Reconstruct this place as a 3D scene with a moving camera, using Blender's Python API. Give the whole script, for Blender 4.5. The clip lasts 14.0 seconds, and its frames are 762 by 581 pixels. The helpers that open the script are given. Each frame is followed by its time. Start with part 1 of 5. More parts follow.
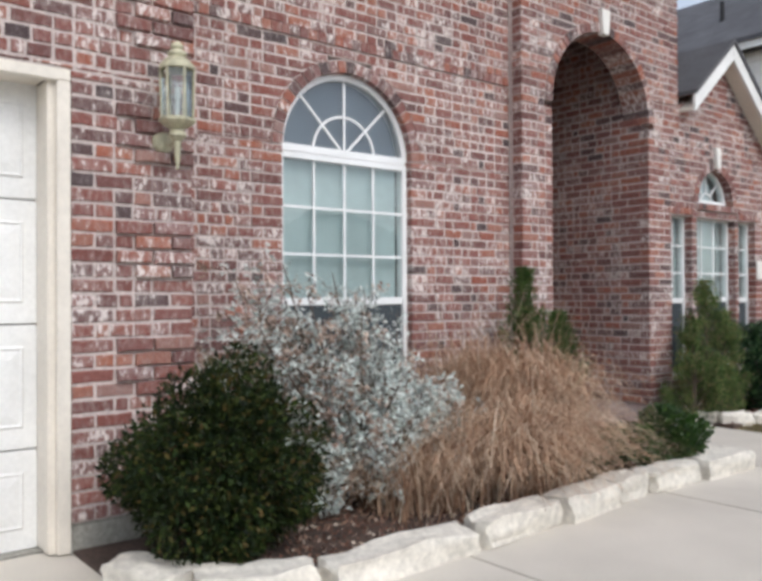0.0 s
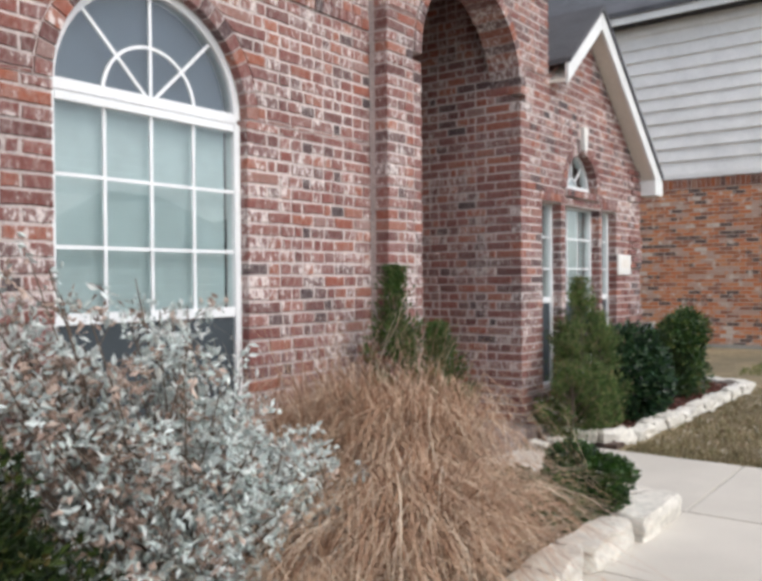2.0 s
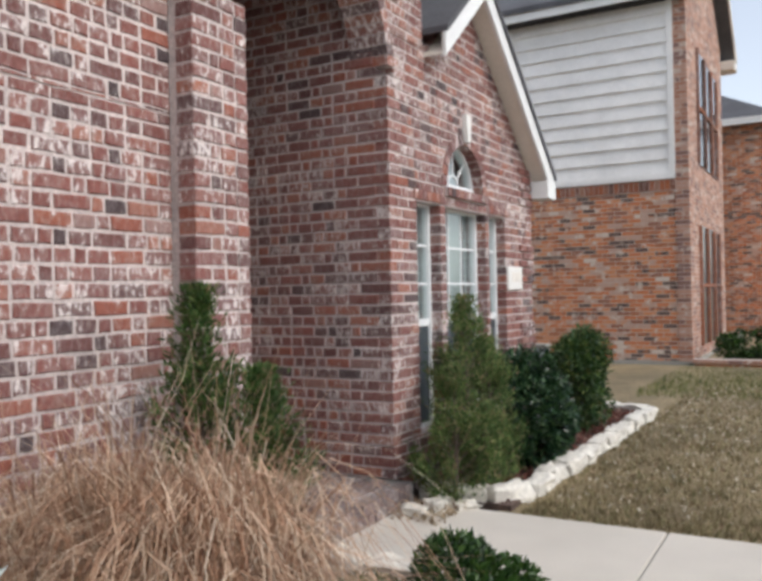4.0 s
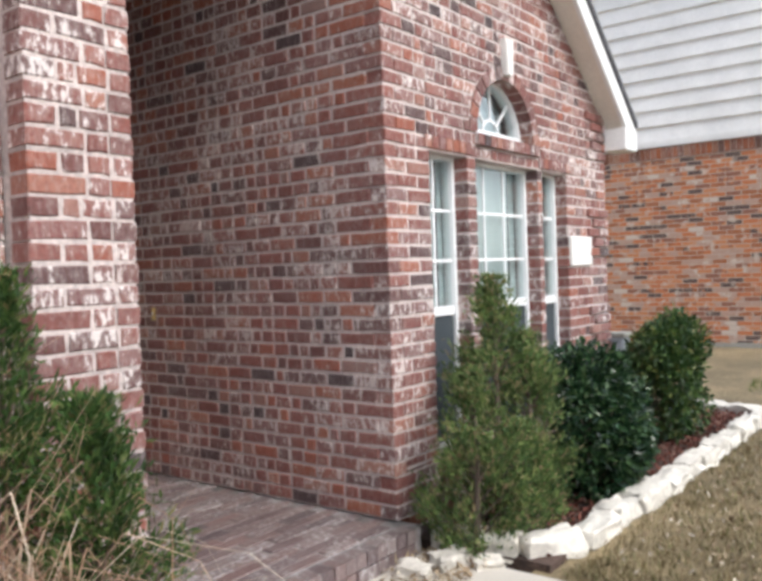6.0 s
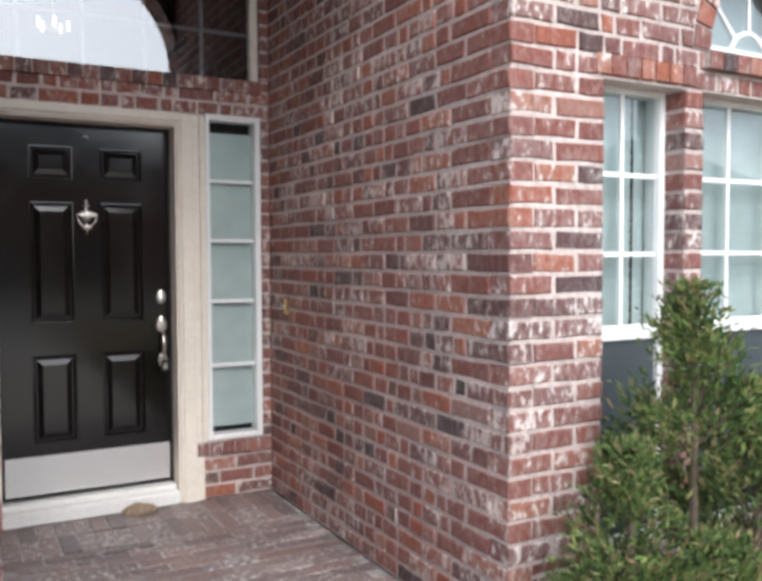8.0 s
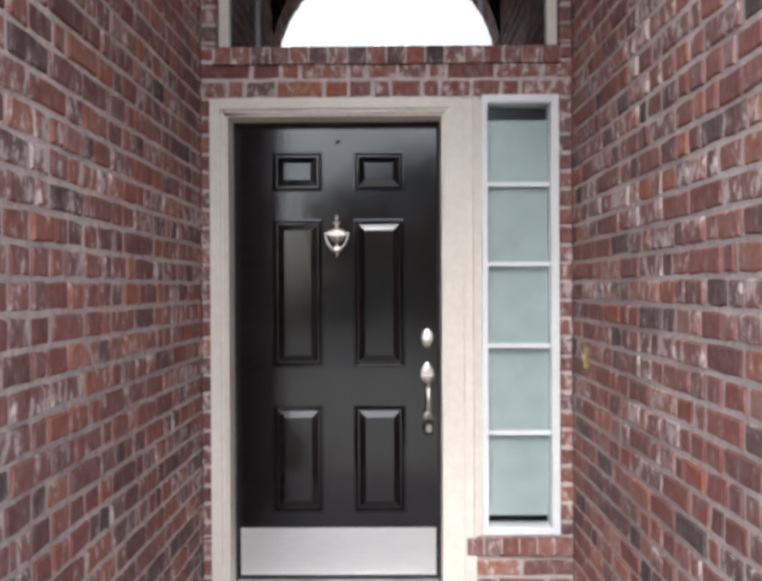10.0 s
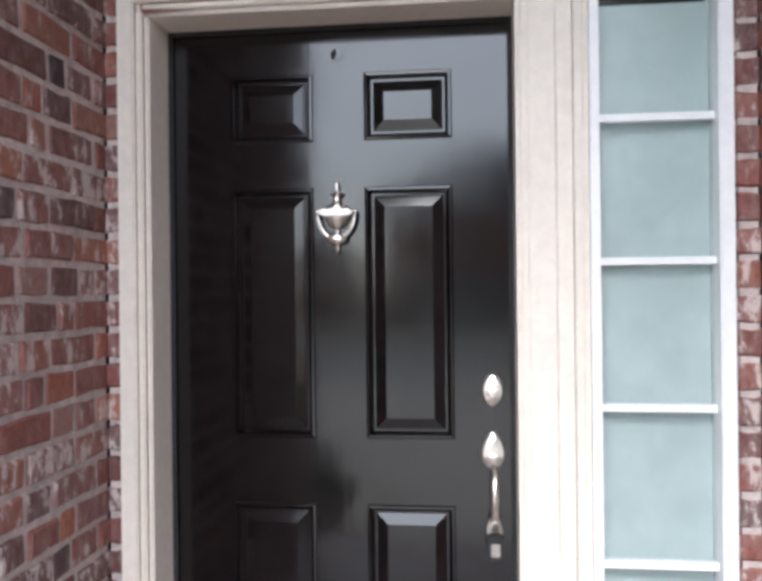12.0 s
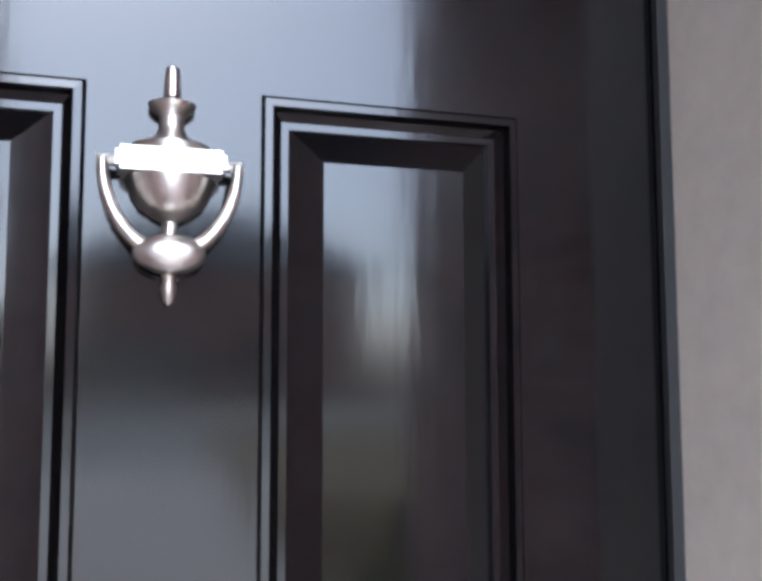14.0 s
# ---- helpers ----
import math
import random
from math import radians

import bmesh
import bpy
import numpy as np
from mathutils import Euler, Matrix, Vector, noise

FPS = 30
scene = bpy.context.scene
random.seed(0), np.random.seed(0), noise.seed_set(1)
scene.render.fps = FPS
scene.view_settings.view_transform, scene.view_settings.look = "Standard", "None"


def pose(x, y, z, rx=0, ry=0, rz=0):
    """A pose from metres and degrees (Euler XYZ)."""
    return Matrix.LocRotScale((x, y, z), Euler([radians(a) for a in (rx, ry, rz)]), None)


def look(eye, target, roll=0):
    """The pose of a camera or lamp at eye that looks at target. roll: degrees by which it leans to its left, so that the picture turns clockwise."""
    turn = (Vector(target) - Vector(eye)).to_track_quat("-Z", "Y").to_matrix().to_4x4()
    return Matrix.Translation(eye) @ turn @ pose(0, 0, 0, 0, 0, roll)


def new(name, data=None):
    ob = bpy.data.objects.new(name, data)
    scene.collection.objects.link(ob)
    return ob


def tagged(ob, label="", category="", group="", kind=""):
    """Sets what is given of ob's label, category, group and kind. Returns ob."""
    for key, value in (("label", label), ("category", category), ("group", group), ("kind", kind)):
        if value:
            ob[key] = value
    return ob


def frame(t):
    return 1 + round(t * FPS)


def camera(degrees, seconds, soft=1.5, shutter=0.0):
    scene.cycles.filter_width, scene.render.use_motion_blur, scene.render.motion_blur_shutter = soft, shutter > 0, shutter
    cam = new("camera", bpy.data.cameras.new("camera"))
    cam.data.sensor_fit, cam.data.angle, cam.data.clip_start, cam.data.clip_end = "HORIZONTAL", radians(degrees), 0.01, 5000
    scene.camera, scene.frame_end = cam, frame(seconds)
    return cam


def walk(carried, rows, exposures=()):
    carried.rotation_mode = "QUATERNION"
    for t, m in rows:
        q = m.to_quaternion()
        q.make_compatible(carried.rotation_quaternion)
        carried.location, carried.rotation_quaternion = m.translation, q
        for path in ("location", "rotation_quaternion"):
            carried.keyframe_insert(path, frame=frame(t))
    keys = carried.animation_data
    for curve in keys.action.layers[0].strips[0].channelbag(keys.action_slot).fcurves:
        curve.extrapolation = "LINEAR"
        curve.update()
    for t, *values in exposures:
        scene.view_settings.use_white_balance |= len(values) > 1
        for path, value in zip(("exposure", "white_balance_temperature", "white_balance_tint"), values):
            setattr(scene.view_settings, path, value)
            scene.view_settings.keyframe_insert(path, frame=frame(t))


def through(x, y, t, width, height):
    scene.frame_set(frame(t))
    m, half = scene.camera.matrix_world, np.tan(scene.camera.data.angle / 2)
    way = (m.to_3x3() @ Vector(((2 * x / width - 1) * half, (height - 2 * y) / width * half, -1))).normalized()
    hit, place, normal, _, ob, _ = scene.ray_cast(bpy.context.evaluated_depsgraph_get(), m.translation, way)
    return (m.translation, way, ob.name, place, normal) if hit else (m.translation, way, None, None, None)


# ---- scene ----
cam = camera(51.3, 14.0, soft=3.9)
PATH = [
    (0, (7.105, -5.918, 1.14), (5.546, -4.666, 1.157), -0.3),
    (0.5, (6.732, -5.698, 1.13), (5.234, -4.374, 1.149), -0.4),
    (1, (6.345, -5.409, 1.172), (4.916, -4.009, 1.18), -0.8),
    (1.5, (6.021, -5.161, 1.223), (4.686, -3.672, 1.215), -0.8),
    (2, (5.691, -4.935, 1.284), (4.48, -3.344, 1.26), -0.5),
    (2.5, (5.496, -4.663, 1.255), (4.377, -3.006, 1.245), -1.2),
    (3, (5.314, -4.287, 1.297), (4.278, -2.577, 1.29), -1.1),
    (3.5, (5.198, -3.868, 1.321), (4.217, -2.125, 1.328), -1.1),
    (6, (4.909, -1.917, 1.334), (3.699, -0.325, 1.288), -2.0),
    (6.5, (4.944, -1.478, 1.364), (3.607, 0.007, 1.291), -1.7),
    (7, (4.849, -1.008, 1.363), (3.396, 0.364, 1.286), -1.1),
    (7.5, (4.639, -0.571, 1.353), (3.048, 0.638, 1.287), -0.1),
    (8, (4.545, -0.205, 1.389), (2.785, 0.751, 1.3), -0.2),
    (8.5, (4.32, 0.03, 1.398), (2.454, 0.745, 1.304), 0.4),
    (9, (4.07, 0.300, 1.4), (2.111, 0.694, 1.316), 0.6),
    (11.5, (2.404, 0.825, 1.333), (0.415, 0.618, 1.36), -0.7),
    (12, (2.033, 0.796, 1.411), (0.047, 0.566, 1.412), -0.6),
    (12.5, (1.671, 0.728, 1.432), (-0.319, 0.536, 1.467), -0.2),
    (13, (1.313, 0.623, 1.468), (-0.684, 0.54, 1.543), 0.5),
    (13.5, (0.955, 0.483, 1.473), (-1.027, 0.711, 1.612), 0.4),
    (14, (0.629, 0.436, 1.469), (-1.283, 0.997, 1.637), -0.1),
]

walk(cam, [(t, look(eye, target, roll)) for t, eye, target, roll in PATH],
     exposures=[(0.0, 0.55, 6350, 10), (2.5, 0.75, 6450, 10), (3.5, 0.65, 6450, 10), (6.0, 1.15, 6450, 10), (7.5, 1.3, 6400, 10), (9.0, 1.5, 6250, 10), (11.5, 2.15, 6050, 10), (12.5, 2.2, 5800, 10), (13.5, 2.5, 5450, 10), (14.0, 2.85, 5450, 10)])

# ---------------------------------------------------------------- light
world = bpy.data.worlds.new("overcast_sky")
scene.world = world
world.use_nodes = True
wt = world.node_tree
sky = wt.nodes.new("ShaderNodeTexSky")
sky.sky_type = "NISHITA"
sky.sun_disc = False
sky.sun_elevation, sky.sun_rotation = radians(47), radians(98)
sky.air_density, sky.dust_density, sky.ozone_density = 1.0, 2.2, 1.5
hsv = wt.nodes.new("ShaderNodeHueSaturation")
hsv.inputs["Saturation"].default_value = 0.48
wt.links.new(sky.outputs[0], hsv.inputs["Color"])
wt.links.new(hsv.outputs[0], wt.nodes["Background"].inputs[0])
wt.nodes["Background"].inputs[1].default_value = 0.15
sun = new("sun", bpy.data.lights.new("sun", "SUN"))
sun.data.energy, sun.data.angle, sun.data.color = 0.6, radians(25), (1.0, 0.97, 0.93)
sun.matrix_world = look((19.4, -2.7, 21), (0, 0, 0))

# ---------------------------------------------------------------- materials
def nodes(name):
    m = bpy.data.materials.new(name)
    m.use_nodes = True
    return m, m.node_tree, m.node_tree.nodes["Principled BSDF"]


def ramp(nt, stops, fac=None, constant=False):
    r = nt.nodes.new("ShaderNodeValToRGB")
    e = r.color_ramp.elements
    while len(e) < len(stops):
        e.new(0.5)
    for k, (p, c) in enumerate(stops):
        e[k].position, e[k].color = p, (*c, 1.0)
    if constant:
        r.color_ramp.interpolation = "CONSTANT"
    if fac is not None:
        nt.links.new(fac, r.inputs[0])
    return r.outputs[0]


def tex_noise(nt, scale, detail=4.0, rough=0.6, vec=None):
    n = nt.nodes.new("ShaderNodeTexNoise")
    n.inputs["Scale"].default_value, n.inputs["Detail"].default_value, n.inputs["Roughness"].default_value = scale, detail, rough
    if vec is not None:
        nt.links.new(vec, n.inputs["Vector"])
    return n.outputs[0]


def mix(nt, a, b, fac, mode="MIX"):
    n = nt.nodes.new("ShaderNodeMix")
    n.data_type, n.blend_type = "RGBA", mode
    for sock, v in ((n.inputs[6], a), (n.inputs[7], b), (n.inputs[0], fac)):
        if isinstance(v, (int, float)):
            sock.default_value = v
        elif isinstance(v, tuple):
            sock.default_value = (*v, 1.0)
        else:
            nt.links.new(v, sock)
    return n.outputs[2]


def math_node(nt, op, a, b=0.0):
    n = nt.nodes.new("ShaderNodeMath")
    n.operation = op
    for sock, v in ((n.inputs[0], a), (n.inputs[1], b)):
        if isinstance(v, (int, float)):
            sock.default_value = v
        else:
            nt.links.new(v, sock)
    return n.outputs[0]


def place(nt, stretch=None):
    g = nt.nodes.new("ShaderNodeNewGeometry").outputs["Position"]
    if stretch is None:
        return g
    m = nt.nodes.new("ShaderNodeVectorMath")
    m.operation = "MULTIPLY"
    nt.links.new(g, m.inputs[0])
    m.inputs[1].default_value = stretch
    return m.outputs[0]


def dice(nt):
    """One random number for each piece, whether an object or an island of a joined mesh."""
    o = nt.nodes.new("ShaderNodeObjectInfo").outputs["Random"]
    i = nt.nodes.new("ShaderNodeNewGeometry").outputs["Random Per Island"]
    return math_node(nt, "FRACT", math_node(nt, "ADD", o, i))


def bump(nt, bsdf, height, strength, dist=0.01):
    b = nt.nodes.new("ShaderNodeBump")
    b.inputs["Strength"].default_value, b.inputs["Distance"].default_value = strength, dist
    nt.links.new(height, b.inputs["Height"])
    nt.links.new(b.outputs[0], bsdf.inputs["Normal"])


def brick_material(name, stops, wash=0.5, wash_colour=(0.62, 0.52, 0.48), rough=0.9):
    m, nt, p = nodes(name)
    d = dice(nt)
    col = ramp(nt, stops, d)
    pos = place(nt)
    fine = tex_noise(nt, 60, 5, 0.7, pos)
    col = mix(nt, col, ramp(nt, [(0.3, (0.55, 0.5, 0.5)), (0.75, (1.25, 1.2, 1.15))], fine), 0.7, "MULTIPLY")
    col = mix(nt, col, ramp(nt, [(0.3, (0.75, 0.72, 0.72)), (0.7, (1.15, 1.15, 1.15))], tex_noise(nt, 2.2, 3, 0.6, pos)), 0.6, "MULTIPLY")
    patch = tex_noise(nt, 1.7, 5, 0.72, pos)
    smear = tex_noise(nt, 34, 5, 0.68, place(nt, (1.0, 1.0, 0.5)))
    smear = math_node(nt, "ADD", smear, math_node(nt, "MULTIPLY", math_node(nt, "SUBTRACT", patch, 0.5), 0.46))
    smear = math_node(nt, "ADD", smear, math_node(nt, "MULTIPLY", math_node(nt, "SUBTRACT", math_node(nt, "FRACT", math_node(nt, "MULTIPLY", d, 7.3)), 0.5), 0.16))
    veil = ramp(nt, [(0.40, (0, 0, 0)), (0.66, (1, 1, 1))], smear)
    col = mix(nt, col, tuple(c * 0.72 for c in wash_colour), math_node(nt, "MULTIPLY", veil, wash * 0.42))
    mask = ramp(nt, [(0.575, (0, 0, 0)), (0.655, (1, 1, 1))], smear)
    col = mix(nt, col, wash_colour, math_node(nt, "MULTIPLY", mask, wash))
    nt.links.new(col, p.inputs["Base Color"])
    p.inputs["Roughness"].default_value = rough
    bump(nt, p, mix(nt, fine, smear, 0.4), 0.5, 0.004)
    return m


def plain(name, colour, rough=0.6, metal=0.0, grain=30.0, amount=0.25, relief=0.15, big=1.5):
    m, nt, p = nodes(name)
    pos = place(nt)
    a, b = tex_noise(nt, grain, 5, 0.65, pos), tex_noise(nt, big, 3, 0.6, pos)
    lo, hi = 1 - amount, 1 + amount * 0.6
    col = mix(nt, colour, ramp(nt, [(0.3, (lo,) * 3), (0.7, (hi,) * 3)], a), 1.0, "MULTIPLY")
    col = mix(nt, col, ramp(nt, [(0.35, (1 - amount * 0.7,) * 3), (0.65, (1.08,) * 3)], b), 1.0, "MULTIPLY")
    nt.links.new(col, p.inputs["Base Color"])
    p.inputs["Roughness"].default_value, p.inputs["Metallic"].default_value = rough, metal
    if relief:
        bump(nt, p, a, relief, 0.004)
    return m


def leafy(name, stops, rough=0.55, through=0.25, gloss=0.4):
    m, nt, p = nodes(name)
    d = dice(nt)
    col = ramp(nt, stops, d)
    col = mix(nt, col, ramp(nt, [(0.3, (0.7,) * 3), (0.7, (1.2,) * 3)], tex_noise(nt, 6, 2, 0.5, place(nt))), 1.0, "MULTIPLY")
    nt.links.new(col, p.inputs["Base Color"])
    p.inputs["Roughness"].default_value, p.inputs["Specular IOR Level"].default_value = rough, gloss
    t = nt.nodes.new("ShaderNodeBsdfTranslucent")
    nt.links.new(col, t.inputs[0])
    s = nt.nodes.new("ShaderNodeMixShader")
    s.inputs[0].default_value = through
    nt.links.new(p.outputs[0], s.inputs[1])
    nt.links.new(t.outputs[0], s.inputs[2])
    nt.links.new(s.outputs[0], nt.nodes["Material Output"].inputs[0])
    return m


RED_MIX = [(0.0, (0.075, 0.055, 0.058)), (0.07, (0.13, 0.065, 0.062)), (0.28, (0.20, 0.078, 0.066)), (0.50, (0.265, 0.098, 0.078)),
           (0.66, (0.20, 0.092, 0.086)), (0.82, (0.30, 0.105, 0.072)), (0.94, (0.345, 0.12, 0.068)), (1.0, (0.30, 0.19, 0.170))]
MAT_BRICK = brick_material("tumbled_red_brick", RED_MIX, 0.80, (0.76, 0.69, 0.655))
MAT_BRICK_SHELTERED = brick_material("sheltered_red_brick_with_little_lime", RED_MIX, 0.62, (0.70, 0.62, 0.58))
MAT_BRICK_N = brick_material("orange_red_brick", [(0.0, (0.12, 0.07, 0.055)), (0.3, (0.32, 0.11, 0.05)), (0.6, (0.42, 0.14, 0.055)),
                             (0.8, (0.25, 0.10, 0.06)), (1.0, (0.42, 0.24, 0.16))], 0.35)
MAT_MORTAR = plain("pale_mortar", (0.60, 0.515, 0.48), 0.95, grain=40, amount=0.34, relief=0.5)
MAT_WHITE = plain("white_paint", (0.78, 0.78, 0.76), 0.45, grain=40, amount=0.08, relief=0.05)
MAT_VINYL = plain("white_vinyl", (0.82, 0.83, 0.83), 0.35, grain=50, amount=0.05, relief=0.0)
MAT_CREAM = plain("cream_trim_paint", (0.76, 0.705, 0.62), 0.5, grain=30, amount=0.08, relief=0.08)
MAT_FOUND = plain("foundation_concrete", (0.36, 0.35, 0.31), 0.9, grain=40, amount=0.3, relief=0.3)
MAT_CONC = plain("driveway_concrete", (0.57, 0.53, 0.465), 0.88, grain=120, amount=0.14, relief=0.15, big=0.8)
MAT_SOIL = plain("brown_mulch_soil", (0.10, 0.065, 0.05), 1.0, grain=45, amount=0.6, relief=0.9, big=5)
MAT_LIME = plain("white_limestone", (0.72, 0.68, 0.60), 0.9, grain=22, amount=0.25, relief=0.6, big=4)
MAT_SHINGLE = plain("grey_shingle", (0.11, 0.11, 0.12), 0.9, grain=60, amount=0.35, relief=0.4)
MAT_SIDING = plain("pale_grey_siding", (0.83, 0.81, 0.78), 0.6, grain=20, amount=0.06, relief=0.05)
# near-black for dark fittings; on rooms and the eave soffit it paints in shade
MAT_DARK = plain("black_parts_and_shade", (0.02, 0.02, 0.022), 0.8, amount=0.2)
MAT_CEIL = plain("porch_ceiling_paint", (0.20, 0.18, 0.16), 0.7, amount=0.1)

# ---------------------------------------------------------------- mesh helpers
class Shape:
    """Collects vertices and faces for one mesh."""
    def __init__(self):
        self.v, self.f = [], []

    def add(self, verts, faces):
        n = len(self.v)
        self.v += [tuple(c) for c in verts]
        self.f += [tuple(i + n for i in f) for f in faces]
        return self

    def box(self, x0, x1, y0, y1, z0, z1):
        v = [(x, y, z) for x in (x0, x1) for y in (y0, y1) for z in (z0, z1)]
        return self.add(v, [(0, 1, 3, 2), (4, 6, 7, 5), (0, 4, 5, 1), (2, 3, 7, 6), (0, 2, 6, 4), (1, 5, 7, 3)])

    def prism(self, outline, axis_a, axis_b, axis_d, origin=(0, 0, 0), d0=0.0, d1=0.1):
        """An outline of (a, b) pairs pushed along axis_d from d0 to d1."""
        a, b, d, o = Vector(axis_a), Vector(axis_b), Vector(axis_d), Vector(origin)
        n = len(outline)
        v = [o + a * p + b * q + d * e for e in (d0, d1) for p, q in outline]
        f = [tuple(range(n))[::-1], tuple(range(n, 2 * n))] + [(k, (k + 1) % n, n + (k + 1) % n, n + k) for k in range(n)]
        return self.add(v, f)

    def tube(self, points, radii, sides=8):
        pts = [Vector(p) for p in points]
        rings = []
        for k, p in enumerate(pts):
            t = (pts[min(k + 1, len(pts) - 1)] - pts[max(k - 1, 0)]).normalized()
            u = t.orthogonal().normalized() if k == 0 else (rings_u - t * rings_u.dot(t)).normalized()
            rings_u = u
            w = t.cross(u)
            rings.append([p + (u * math.cos(a) + w * math.sin(a)) * radii[k] for a in (2 * math.pi * s / sides for s in range(sides))])
        v = [c for r in rings for c in r]
        f = [(k * sides + s, k * sides + (s + 1) % sides, (k + 1) * sides + (s + 1) % sides, (k + 1) * sides + s)
             for k in range(len(pts) - 1) for s in range(sides)]
        f += [tuple(range(sides))[::-1], tuple((len(pts) - 1) * sides + s for s in range(sides))]
        return self.add(v, f)

    def lathe(self, profile, centre, axis="z", sides=20, a0=0.0, a1=2 * math.pi):
        """Profile of (radius, height) turned about an upright axis (or x) through centre."""
        c, full = Vector(centre), abs(a1 - a0 - 2 * math.pi) < 1e-6
        m = sides if full else sides + 1
        v = []
        for r, h in profile:
            for s in range(m):
                a = a0 + (a1 - a0) * s / sides
                p = (r * math.cos(a), r * math.sin(a), h) if axis == "z" else (h, r * math.cos(a), r * math.sin(a))
                v.append(c + Vector(p))
        f = [(k * m + s, k * m + (s + 1) % m, (k + 1) * m + (s + 1) % m, (k + 1) * m + s)
             for k in range(len(profile) - 1) for s in range(m if full else m - 1)]
        return self.add(v, f)


def link(ob, parent, label):
    if parent is not None:
        ob.parent = parent
    if label:
        ob["label"] = label
    return ob


def part(name, shape, material, parent=None, label="", bevel=0.0, smooth=False, segments=2):
    """Links a Shape as one mesh object, under a thing or a part."""
    me = bpy.data.meshes.new(name)
    me.from_pydata(shape.v, [], shape.f)
    me.materials.append(material)
    if bevel or smooth:
        bm = bmesh.new()
        bm.from_mesh(me)
        bmesh.ops.recalc_face_normals(bm, faces=bm.faces)
        if bevel:
            bmesh.ops.bevel(bm, geom=[e for e in bm.edges if len(e.link_faces) == 2 and e.calc_face_angle(0) > 0.5],
                            offset=bevel, segments=segments, affect="EDGES", clamp_overlap=True)
        bm.to_mesh(me)
        bm.free()
        if smooth:
            me.polygons.foreach_set("use_smooth", [True] * len(me.polygons))
            me.set_sharp_from_angle(angle=radians(40))
    return link(new(name, me), parent, label)


def thing(name, label, category, group="", kind=""):
    return tagged(new(name), label, category, group, kind)


# ---------------------------------------------------------------- brick walls
COURSE, LENGTH, JOINT, PROUD = 0.0775, 0.205, 0.0155, 0.0055
GROUND = -0.15


JIT = random.Random(77)


